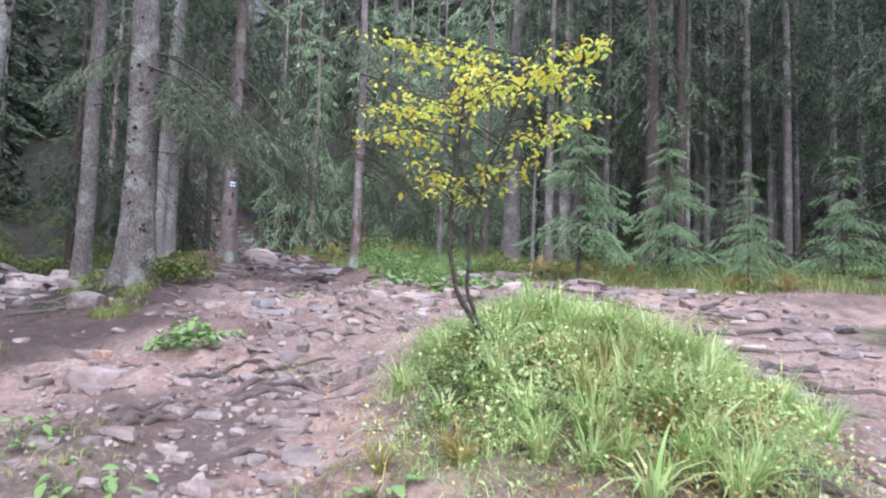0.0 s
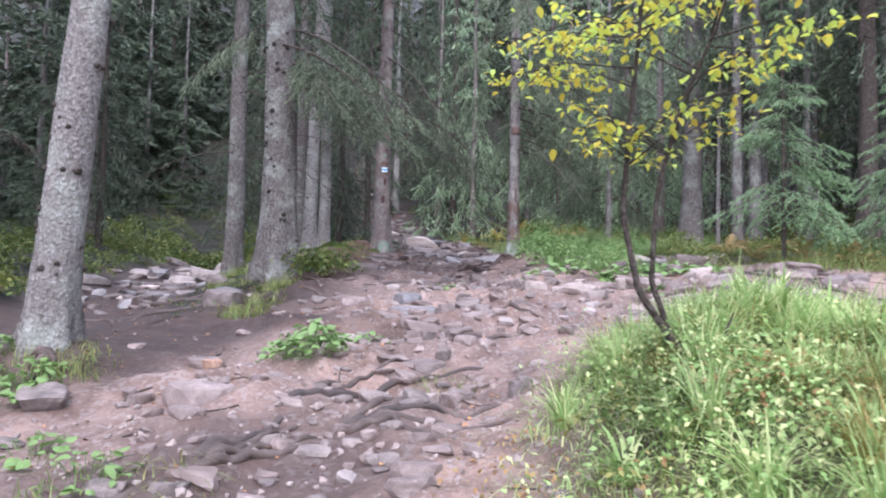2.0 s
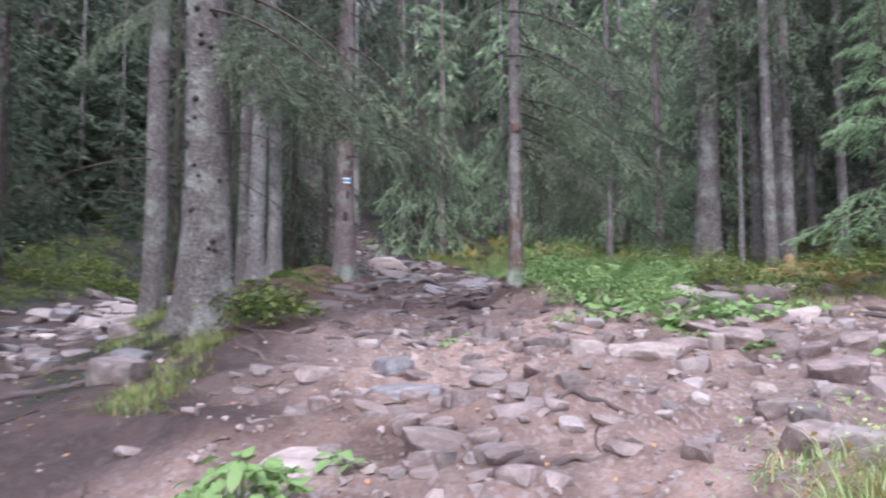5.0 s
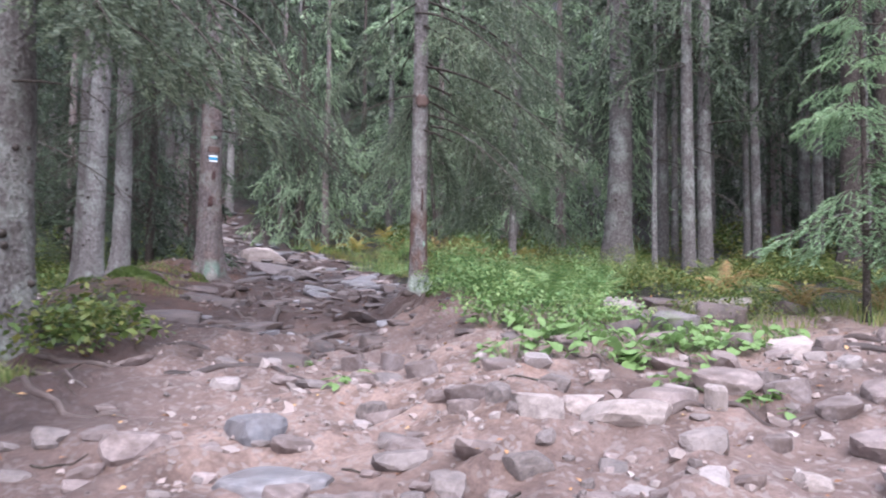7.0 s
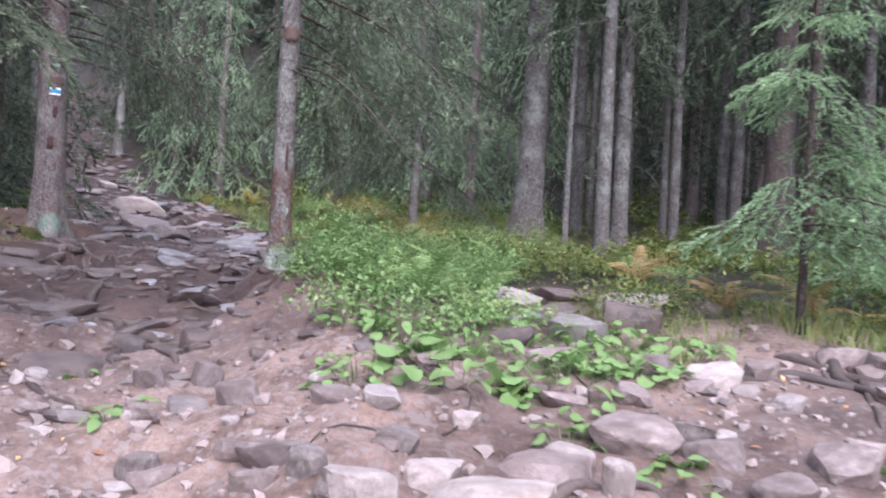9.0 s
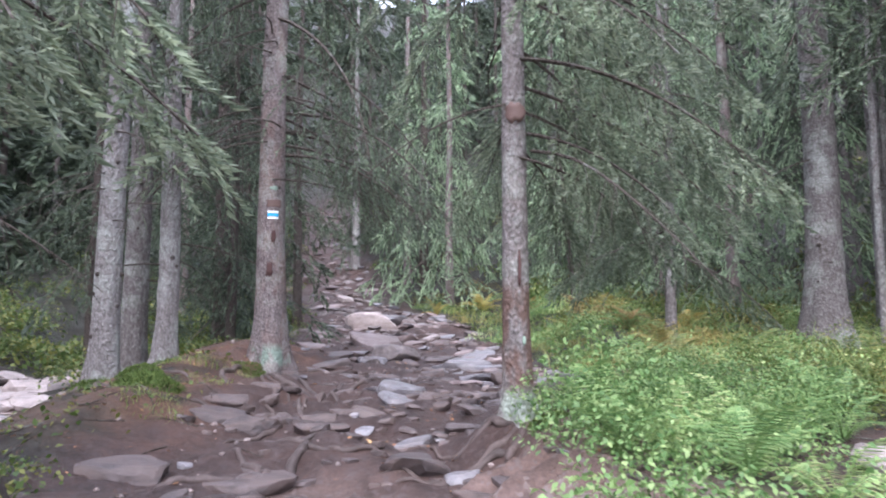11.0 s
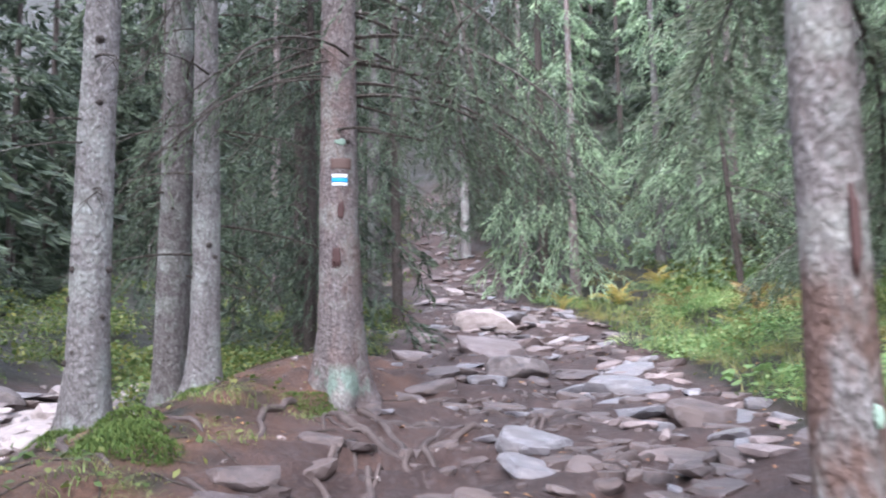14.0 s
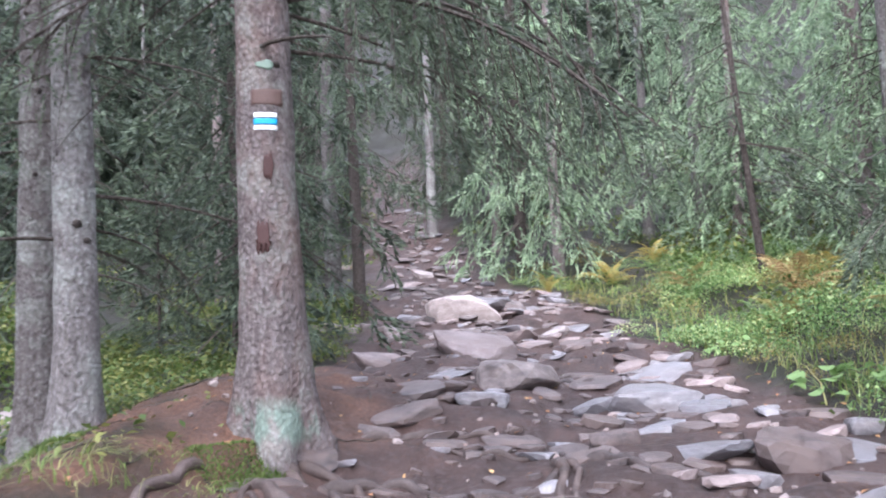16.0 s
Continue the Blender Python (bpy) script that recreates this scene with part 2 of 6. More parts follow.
def mound(x, y):
    return np.exp(-(np.abs((x - 1.02) / 1.27) ** 2.6 + np.abs((y - 5.65) / 1.9) ** 3))


def ridge(x, y):
    c = np.interp(y, [9.5, 11, 14.5, 17.5], [-4.2, -4.6, -5.2, -5.8])
    return np.exp(-((x - c) / 1.0) ** 2) * step((y - 9.3) / 1.5) * (1 - step((y - 18) / 2.5))


def height(x, y):
    x, y = np.asarray(x, float), np.asarray(y, float)
    ys = [-40, 0, 3, 6, 7.3, 8.6, 10.4, 12, 13.5, 16.5, 20, 23.5, 28, 32, 36, 42, 50, 120]
    zs = [-4, -0.02, 0.27, 0.70, 1.02, 1.28, 1.47, 1.66, 1.83, 2.05, 2.33, 2.75, 3.35, 4.1, 5.2, 7.8, 12, 55]
    z = sum(np.interp(y + o, ys, zs) for o in (-0.8, -0.4, 0, 0.4, 0.8)) / 5
    d = x - trail_x(y)
    z = z + 0.30 * step((d - 0.2 - 2.6 * step((y - 15) / 4)) / 1.1) * step((y - 8) / 3) + 0.02 * np.clip(d - 4, 0, 60) + 0.4 * np.clip(d - 22, 0, 150)
    z = z + ridge(x, y) * (0.12 + 0.3 * step((y - 11) / 4))
    g = x - gully_x(y)
    z = z - np.exp(-(g / 1.2) ** 2) * step((y - 6.5) / 4) * (0.30 + 0.4 * step((y - 16) / 7))
    z = z + 0.35 * step((-g - 1.0) / 2.0) * step((y - 4) / 4) + 0.02 * np.clip(-g - 3, 0, 60) + 0.4 * np.clip(-g - 16, 0, 150)
    z = z - 0.28 * np.exp(-((x + 7.1) / 0.85) ** 2 - ((y - 15.5) / 1.1) ** 2)
    z = z + 0.2 * np.exp(-((x + 4.4) / 0.7) ** 2 - ((y - 6.5) / 0.6) ** 2)
    return z + (0.60 + 0.3 * value_noise(x * 1.3, y * 1.3, 6) + 0.12 * value_noise(x * 3.1, y * 3.1, 7)) * mound(x, y)


def rough_height(x, y):
    z = height(x, y)
    tr = np.exp(-((x - trail_x(y)) / 2.6) ** 4)
    z = z + 0.12 * value_noise(x * 0.9, y * 0.9, 1) + 0.10 * value_noise(x * 2.3, y * 2.3, 2) * (0.4 + tr)
    u, v = 0.8 * x + 0.6 * y, 0.8 * y - 0.6 * x
    ledge = np.clip(1 - 2.6 * np.abs(value_noise(u * 1.1, v * 3.0, 8)), 0, 1) ** 2 * np.clip(0.5 + 2 * value_noise(x * 0.7, y * 0.7, 9), 0, 1)
    z = z + 0.12 * ledge * tr
    return z + (0.05 * value_noise(x * 6, y * 6, 3) + 0.028 * value_noise(x * 14, y * 14, 4)) * (0.4 + 0.6 * tr)


def at_ground(x, y, dz=0.0):
    return (x, y, float(rough_height(x, y)) + dz)


# ---------- mesh helpers ----------
rng = np.random.default_rng(7)


def mesh_data(name, verts, faces, materials, slots=None, smooth=True):
    """A mesh from vertex and face arrays (faces all of one size, or a list of mixed faces)."""
    me = bpy.data.meshes.new(name)
    if isinstance(faces, np.ndarray):
        n, k = faces.shape
        me.vertices.add(len(verts))
        me.vertices.foreach_set("co", np.asarray(verts, np.float32).ravel())
        me.loops.add(n * k)
        me.loops.foreach_set("vertex_index", faces.astype(np.int32).ravel())
        me.polygons.add(n)
        me.polygons.foreach_set("loop_start", np.arange(0, n * k, k, dtype=np.int32))
        me.polygons.foreach_set("loop_total", np.full(n, k, np.int32))
    else:
        me.from_pydata([tuple(v) for v in verts], [], [tuple(f) for f in faces])
    for m in materials if isinstance(materials, (list, tuple)) else [materials]:
        me.materials.append(m)
    if slots is not None:
        me.polygons.foreach_set("material_index", np.asarray(slots, np.int32))
    me.polygons.foreach_set("use_smooth", np.full(len(me.polygons), smooth))
    me.update(calc_edges=True)
    me.validate()
    return me


def part(name, data, parent, label=""):
    ob = new(name, data)
    ob.parent = parent
    return tagged(ob, label)


def thing(name, place, label, category, group="", kind="", data=None, turn=0.0, scale=1.0):
    ob = new(name, data)
    ob.matrix_basis = pose(*place, 0, 0, turn) @ Matrix.Scale(scale, 4)
    return tagged(ob, label, category, group, kind)


def tube(points, radii, sides=6, twist=0.0, lobes=None):
    """Rings round a line of points: vertices and quads, with closed ends left open."""
    points, radii = np.asarray(points, float), np.asarray(radii, float)
    tang = np.gradient(points, axis=0)
    tang /= np.linalg.norm(tang, axis=1)[:, None] + 1e-9
    ref = np.where(np.abs(tang[:, 2:3]) > 0.8, [[1.0, 0, 0]], [[0, 0, 1.0]])
    u = np.cross(ref, tang)
    u /= np.linalg.norm(u, axis=1)[:, None] + 1e-9
    w = np.cross(tang, u)
    a = np.linspace(0, 2 * np.pi, sides, endpoint=False)
    r = radii[:, None] * (np.ones(sides) if lobes is None else lobes)
    v = points[:, None] + r[..., None] * (np.cos(a)[None, :, None] * u[:, None] + np.sin(a)[None, :, None] * w[:, None])
    n = len(points)
    i, j = np.meshgrid(np.arange(n - 1), np.arange(sides), indexing="ij")
    k = (j + 1) % sides
    f = np.stack([i * sides + j, i * sides + k, (i + 1) * sides + k, (i + 1) * sides + j], -1).reshape(-1, 4)
    return v.reshape(-1, 3), f


def joined(pieces):
    """One pair of arrays from many pairs of vertices and faces."""
    vs, fs, n = [], [], 0
    for v, f in pieces:
        vs.append(v)
        fs.append(f + n)
        n += len(v)
    return np.concatenate(vs), np.concatenate(fs)


def spread(template, mats):
    """Many turned and moved copies of a template, as one pair of arrays. mats: (n, 4, 4)."""
    v, f = template
    n = len(mats)
    out = np.einsum("nij,vj->nvi", mats[:, :3, :3], v) + mats[:, None, :3, 3]
    faces = (f[None] + (np.arange(n) * len(v))[:, None, None]).reshape(-1, f.shape[1])
    return out.reshape(-1, 3), faces


def turned(n, place, yaw, pitch, roll, scale):
    """n poses as arrays: yaw about z, then pitch about y, then roll about x."""
    cy, sy, cp, sp, cr, sr = np.cos(yaw), np.sin(yaw), np.cos(pitch), np.sin(pitch), np.cos(roll), np.sin(roll)
    m = np.zeros((n, 4, 4))
    m[:, 0, 0], m[:, 0, 1], m[:, 0, 2] = cy * cp, cy * sp * sr - sy * cr, cy * sp * cr + sy * sr
    m[:, 1, 0], m[:, 1, 1], m[:, 1, 2] = sy * cp, sy * sp * sr + cy * cr, sy * sp * cr - cy * sr
    m[:, 2, 0], m[:, 2, 1], m[:, 2, 2] = -sp, cp * sr, cp * cr
    m[:, :3, :3] *= np.asarray(scale, float).reshape(-1, 1, 1)
    m[:, :3, 3], m[:, 3, 3] = place, 1
    return m


# ---------- ground sheet, fine near the trail and coarse to the horizon ----------
def spaced(lo, hi, fine, grow, far_lo, far_hi):
    mid = np.arange(lo, hi + fine / 2, fine)
    out, s, p = [], fine, hi
    while p < far_hi:
        s *= grow
        p += s
        out.append(p)
    back, s, p = [], fine, lo
    while p > far_lo:
        s *= grow
        p -= s
        back.append(p)
    return np.concatenate([back[::-1], mid, out])


gx, gy = spaced(-7.5, 4.5, 0.06, 1.12, -300, 300), spaced(1.0, 19.0, 0.06, 1.06, -300, 400)
GX, GY = np.meshgrid(gx, gy)
GZ = rough_height(GX, GY)
ni, nj = GX.shape
ii, jj = np.meshgrid(np.arange(ni - 1), np.arange(nj - 1), indexing="ij")
quads = np.stack([ii * nj + jj, ii * nj + jj + 1, (ii + 1) * nj + jj + 1, (ii + 1) * nj + jj], -1).reshape(-1, 4)
ground_mesh = mesh_data("ground", np.stack([GX, GY, GZ], -1).reshape(-1, 3), quads, SOIL)


def trail_mask(x, y):
    """1 on bare trodden soil, 0 on the forest floor."""
    w = 0.5 * value_noise(x * 1.3, y * 1.3, 11) + 0.25 * value_noise(x * 4, y * 4, 12)
    d = x - trail_x(y)
    wide = np.interp(y, [-5, 0, 5, 9, 12, 15, 20, 30], [4.0, 3.4, 2.6, 2.6, 1.6, 1.5, 1.5, 1.3])
    wide = wide + 0.55 * (d > 0) * step((y - 15) / 3) * (1 - step((y - 26) / 4))
    a = 1 - step((np.abs(d + 0.2) - wide - w) / 0.5)
    fork = 1 - step((np.abs(x - gully_x(y)) - 1.0 - w) / 0.5)
    fork = fork * step((y - 4.5) / 2) * (1 - step((y - 20) / 2))
    side = (1 - step((np.abs(y - 10.25 - 0.12 * (x - 1)) - 1.75 - w) / 0.5)) * step((x + 1.5) / 1) * (1 - step((x - 7) / 3))
    sway = 2.4 * value_noise(x * 0.35, y * 0.35, 13)
    front = 1 - step((y - 3.6 - w - 0.6 * sway) / 0.6)
    front = front * (1 - step((np.abs(x + 0.8) - 4.2 - sway - w) / 1.2))
    east = (1 - step((np.abs(x - 3.3 - 0.1 * (y - 5)) - 1.0 - w) / 0.5)) * (1 - step((y - 9) / 1.5))
    a = a * (1 - step((y - 43) / 5))
    cobble = 1 - step((np.hypot((x + 7.1) / 1.15, (y - 15.5) / 1.4) - 1 - 0.5 * w) / 0.3)
    bare = 1 - step((np.hypot((x - 1.0) / 1.2, (y - 12.4) / 1.25) - 1 - 0.5 * w) / 0.3)
    m = np.maximum.reduce([a, fork, side, front, east, bare, cobble])
    return m * (1 - np.clip(1.6 * mound(x, y) - 0.25, 0, 1))


forest_attr = ground_mesh.attributes.new("forest", "FLOAT", "POINT")
forest_attr.data.foreach_set("value", (1 - trail_mask(GX, GY)).astype(np.float32).ravel())
duff = np.clip(1.7 * ridge(GX, GY) - 0.25 + 0.9 * value_noise(GX * 2, GY * 2, 14), 0, 1) * step((GY - 12.5) / 2)
needle_attr = ground_mesh.attributes.new("needles", "FLOAT", "POINT")
needle_attr.data.foreach_set("value", (duff * 1.0 * np.clip(0.65 + 1.8 * value_noise(GX * 4, GY * 4, 18), 0, 1)).astype(np.float32).ravel())
# mask of darker ground: up the trail, left towards the gully, and random patches
darker = step((GY - 11.2 + 1.5 * value_noise(GX, GY, 15)) / 2.2) * (1 - 0.75 * step((GX + 1.2) / 1.2) * (1 - step((GY - 11.5) / 1))) + np.clip(2.4 * value_noise(GX * 0.6, GY * 0.6, 16) + 0.8 * value_noise(GX * 3, GY * 3, 17), 0, 0.6) + 1.0 * step((-2.6 - GX + value_noise(GX, GY, 19)) / 1.2) * step((GY - 5) / 2)
darker_attr = ground_mesh.attributes.new("darker", "FLOAT", "POINT")
darker_attr.data.foreach_set("value", np.clip(darker, 0, 1).astype(np.float32).ravel())
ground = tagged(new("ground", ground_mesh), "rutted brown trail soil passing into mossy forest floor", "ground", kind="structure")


# ---------- spruces ----------
def sprig(n, length, needle, width, seed, spread_angle=0.9):
    """A needle-covered shoot along +x: n narrow triangles."""
    r = np.random.default_rng(seed)
    s = np.linspace(0, length, n) + r.uniform(-0.01, 0.01, n)
    roll = r.uniform(0, 2 * np.pi, n)
    roll = np.where(np.sin(roll) < -0.3, -roll, roll)
    tip = np.stack([np.cos(spread_angle) * np.ones(n), np.sin(spread_angle) * np.cos(roll), np.sin(spread_angle) * np.sin(roll) * 0.6], -1) * (needle * r.uniform(0.7, 1.2, n))[:, None]
    base = np.stack([s, 0 * s, -0.25 * s * s / length], -1)
    side = np.cross(tip, r.normal(size=(n, 3)))
    side /= np.linalg.norm(side, axis=1)[:, None]
    v = np.stack([base + side * width / 2, base - side * width / 2, base + tip], 1).reshape(-1, 3)
    return v, np.arange(3 * n).reshape(n, 3)


SPRIG_NEAR = [sprig(26, 0.19, 0.05, 0.0145, k, 0.6) for k in range(3)]
SPRIG_HANG = [sprig(24, 0.16, 0.042, 0.0085, 30 + k, 0.6) for k in range(3)]
SPRIG_FAR = [sprig(16, 0.34, 0.11, 0.032, 10 + k, 0.5) for k in range(3)]
SPRIG_TOP = [sprig(6, 0.34, 0.25, 0.09, 13 + k, 0.38) for k in range(2)]


def bough(length, rise, droop, shoots, sprigs, seed, hang=0.5, bare=0.15, shoot_len=0.5, step_len=0.07, light=False):
    """A drooping spruce bough along +x. Returns needle arrays and wood arrays (triangles)."""
    r = np.random.default_rng(seed)
    s = np.linspace(0, 1, 9)
    axis = np.stack([s * length * 0.96, 0.05 * length * np.sin(s * 3 + seed), length * (rise * s - droop * s * s)], -1)
    thick = 0.016 * length / 2 * (1 - 0.85 * s) + 0.002
    wood = [tube(axis[::4], thick[::4], 3) if light else tube(axis, thick, 4)]
    mats = []
    for k in range(shoots):
        p = bare + (1 - bare) * (k + r.uniform(0, 1)) / shoots
        at = np.array([np.interp(p, s, axis[:, c]) for c in range(3)])
        side = 1 if k % 2 else -1
        ln = shoot_len * length * 0.5 * (1.1 - 0.75 * p) * r.uniform(0.7, 1.25)
        out = np.array([0.75, side * r.uniform(0.55, 1.0), -hang * r.uniform(0.3, 1.0)])
        out /= np.linalg.norm(out)
        q = np.linspace(0, 1, 5)[:, None]
        line = at + out * ln * q + np.array([0, 0, -hang * 0.55 * ln]) * q * q
        if not light:
            wood.append(tube(line[::2], np.linspace(0.005, 0.0012, 3), 3))
        m = max(2, int(ln / step_len))
        for j in range(m):
            f = (j + 0.5) / m
            base = at + out * ln * f + np.array([0, 0, -hang * 0.55 * ln * f * f])
            yaw = np.arctan2(out[1], out[0]) + (1 if j % 2 else -1) * r.uniform(0.2, 0.9)
            mats.append((base, yaw, r.uniform(0.0, 0.9) * hang + 0.1, r.uniform(-0.5, 0.5), r.uniform(0.75, 1.25)))
    for k in range(4):
        mats.append((axis[-1] - [0.1 * k * length * 0.3, 0, 0], r.uniform(-0.5, 0.5), 0.3, 0, 1.0))
    n = len(mats)
    ms = turned(n, np.array([m[0] for m in mats]), *[np.array([m[c] for m in mats]) for c in (1, 2, 3, 4)])
    pick = r.integers(0, len(sprigs), n)
    needles = joined([spread(sprigs[c], ms[pick == c]) for c in range(len(sprigs)) if (pick == c).any()])
    wv, wf = joined(wood)
    return needles, (wv, np.concatenate([wf[:, [0, 1, 2]], wf[:, [0, 2, 3]]]))


BOUGH_NEAR = [bough(2.0, 0.05, 0.35, 22, SPRIG_NEAR, 20 + k, 1.05, 0.2, 0.5, 0.05) for k in range(4)]
BOUGH_HANG = [bough(2.0, 0.08, 0.42, 17, SPRIG_HANG, 30 + k, 1.35, 0.25, 0.62, 0.075) for k in range(4)]
BOUGH_FAR = [bough(2.0, 0.0, 0.35, 10, SPRIG_FAR, 40 + k, 1.15, 0.15, 0.6, 0.19, True) for k in range(4)]
BOUGH_TOP = [bough(2.0, 0.0, 0.35, 9, SPRIG_TOP, 50 + k, 1.15, 0.15, 0.6, 0.2, True) for k in range(2)]
BOUGH_YOUNG = [bough(1.0, 0.16, 0.36, 11, SPRIG_NEAR, 60 + k, 0.65, 0.08, 0.75, 0.075) for k in range(4)]
BOUGH_YOUNG_FAR = [bough(2.0, 0.22, 0.20, 12, SPRIG_FAR, 80 + k, 0.25, 0.05, 0.6, 0.15, True) for k in range(3)]


def crown_mesh(name, boughs, rows, material, own=2.0):
    """rows of (x, y, z, yaw, pitch, length) for each bough; one mesh of needles and twigs."""
    r = np.random.default_rng(len(rows))
    rows = np.array(rows, float)
    ms = turned(len(rows), rows[:, :3], rows[:, 3], rows[:, 4], r.uniform(-0.2, 0.2, len(rows)), rows[:, 5] / own)
    pick = r.integers(0, len(boughs), len(rows))
    if boughs is BOUGH_FAR:  # coarser shoots high up
        boughs = BOUGH_FAR + BOUGH_TOP
        pick = np.where(rows[:, 2] > 7.0, 4 + pick % 2, pick)
    nd = joined([spread(boughs[c][0], ms[pick == c]) for c in range(len(boughs)) if (pick == c).any()])
    wd = joined([spread(boughs[c][1], ms[pick == c]) for c in range(len(boughs)) if (pick == c).any()])
    v, f = joined([nd, wd])
    slots = np.r_[np.zeros(len(nd[1])), np.ones(len(wd[1]))]
    return mesh_data(name, v, f, [material, TWIG], slots, smooth=False)


def whorls(lo, hi, top, reach, gap, seed, per=4, droop=0.15):
    """Boughs in whorls from lo to hi on a tree top metres high, longest low down."""
    r = np.random.default_rng(seed)
    rows, z = [], lo
    while z < hi:
        for k in range(per):
            ln = max(0.25, reach * (1 - z / top) ** 0.8) * r.uniform(0.65, 1.2)
            rows.append((0, 0, z + r.uniform(-0.15, 0.15), r.uniform(0, 2 * np.pi), droop * r.uniform(0.2, 1.6), ln))
        z += gap * r.uniform(0.7, 1.3)
    return rows


def trunk_mesh(name, d, tall, material, seed, lean=(0, 0), flare=0.6, sides=18, rings=46, roots=5):
    r = np.random.default_rng(seed)
    s = np.r_[-0.06, np.linspace(0, 1, rings - 1) ** 1.6]
    z = s * tall
    pts = np.stack([lean[0] * z + 0.015 * np.sin(z * 0.9 + seed), lean[1] * z + 0.015 * np.cos(z * 0.7 + seed), z], -1)
    foot = np.exp(-np.clip(z, 0, 99) / (d * 0.9))
    rad = d / 2 * (1 - 0.8 * np.clip(s, 0, 1)) * (1 + flare * foot)
    a = np.linspace(0, 2 * np.pi, sides, endpoint=False)
    lob = 1 + foot[:, None] * 0.30 * np.cos(roots * a + r.uniform(0, 6))[None] + 0.02 * r.normal(size=(len(z), sides))
    lob = lob + 0.03 * np.sin(3 * a[None] + z[:, None] * 1.3)
    v, f = tube(pts, rad, sides, lobes=lob)
    return mesh_data(name, v, f, material)


def knot_mesh():
    v, f = tube([(0, 0, 0), (0.012, 0, 0), (0.03, 0, 0.002), (0.038, 0, 0.002)], [0.034, 0.028, 0.017, 0.001], 7)
    return mesh_data("knot", v, f, BARK_DARK)


KNOT = knot_mesh()


def dead_branch(length, seed, droop=0.25):
    r = np.random.default_rng(seed)
    s = np.linspace(0, 1, 8)
    line = np.stack([s * length, 0.06 * length * np.sin(4 * s + seed), length * (0.08 * s - droop * s * s)], -1)
    pieces = [tube(line, 0.011 * (1 - 0.85 * s) + 0.0015, 5)]
    for k in range(int(length * 7)):
        p = r.uniform(0.25, 1)
        at = np.array([np.interp(p, s, line[:, c]) for c in range(3)])
        q = np.linspace(0, 1, 4)[:, None]
        ln = r.uniform(0.12, 0.45) * length * (1.1 - 0.6 * p)
        out = np.array([0.7, r.choice([-1, 1]) * r.uniform(0.3, 0.9), -r.uniform(0.1, 0.9)])
        pieces.append(tube(at + out * ln * q + np.array([0, 0, -0.3 * ln]) * q * q, np.linspace(0.004, 0.001, 4), 3))
    v, f = joined(pieces)
    return mesh_data("dead_branch", v, f, TWIG)


DEAD = [dead_branch(0.9 + 0.25 * k, 5 + k, 0.15 + 0.07 * k) for k in range(5)]


def spruce(x, y, d, label, tall=14.0, lean=(0, 0), material=BARK, seed=1, crown=None, dead=0, dead_z=(1.2, 5.5), knots=0, flare=0.6, dz=0.0, boughs=None, needle=NEEDLE, group="trees beside the trail", roots=5, upper=None):
    tree = thing("spruce_tree", at_ground(x, y, dz - 0.04), label, "tree", group)
    part("trunk", trunk_mesh("trunk", d, tall, material, seed, lean, flare, roots=roots), tree)
    r = np.random.default_rng(seed + 100)

    def radius(z):
        return d / 2 * (1 - 0.8 * z / tall) * (1 + flare * math.exp(-z / (d * 0.9)))

    for k in range(knots):
        z, a = r.uniform(0.5, 4.5), r.uniform(0, 2 * math.pi)
        ob = part("knot", KNOT, tree)
        q = radius(z) - 0.008
        ob.matrix_basis = pose(lean[0] * z + q * math.cos(a), lean[1] * z + q * math.sin(a), z, 0, 0, math.degrees(a)) @ Matrix.Scale(r.uniform(0.5, 1.1) * (1.25 if material == BARK_PALE and d > 0.3 else 1.0), 4)
    for k in range(dead):
        z, a = r.uniform(*dead_z), r.uniform(0, 2 * math.pi)
        ob = part("dead_branch", DEAD[k % 5], tree)
        q = radius(z) - 0.02
        ob.matrix_basis = pose(lean[0] * z + q * math.cos(a), lean[1] * z + q * math.sin(a), z, 0, r.uniform(-5, 20), math.degrees(a)) @ Matrix.Scale(r.uniform(0.6, 1.15), 4)
    if crown:
        part("crown", crown_mesh("crown", boughs or BOUGH_NEAR, [(lean[0] * c[2] + c[0], lean[1] * c[2] + c[1], *c[2:]) for c in crown], needle), tree)
    if upper:
        part("upper_crown", crown_mesh("upper_crown", BOUGH_FAR, upper, needle), tree)
    return tree


high = [whorls(5.5, 12, 14, 2.6, 0.75, 300 + k, 3, 0.3) for k in range(4)]
spruce(-4.42, 6.6, 0.36, "pale grey leaning spruce trunk with dark knots", lean=(0.075, 0.02), material=BARK_PALE, seed=3, knots=75, flare=0.35, crown=high[0], boughs=BOUGH_FAR)
b_rows = [(0, 0, z, a, p, ln) for z, a, p, ln in ((2.75, -0.25, 0.16, 1.9), (2.95, 0.1, 0.2, 2.2), (3.05, -0.65, 0.22, 1.9), (3.3, -0.3, 0.28, 2.3), (3.4, 0.35, 0.28, 2.0), (3.6, -0.05, 0.3, 2.4), (3.7, 3.3, 0.3, 1.6))]
spruce(-4.51, 10.95, 0.50, "thick grey spruce with flared foot beside the trail", lean=(-0.035, 0.02), seed=5, knots=70, dead=9, flare=0.45, crown=b_rows, needle=NEEDLE_GREY, upper=high[1])
spruce(-6.3, 12.95, 0.32, "slim grey spruce with lichen and dead twigs", lean=(0.012, 0), seed=7, knots=20, dead=16, flare=0.3, crown=high[2], boughs=BOUGH_FAR)
spruce(-5.85, 15.15, 0.27, "straight spruce with moss at its foot", seed=9, lean=(0.02, 0), knots=22, dead=9, material=BARK_PALE, flare=0.45, crown=high[3], boughs=BOUGH_FAR)
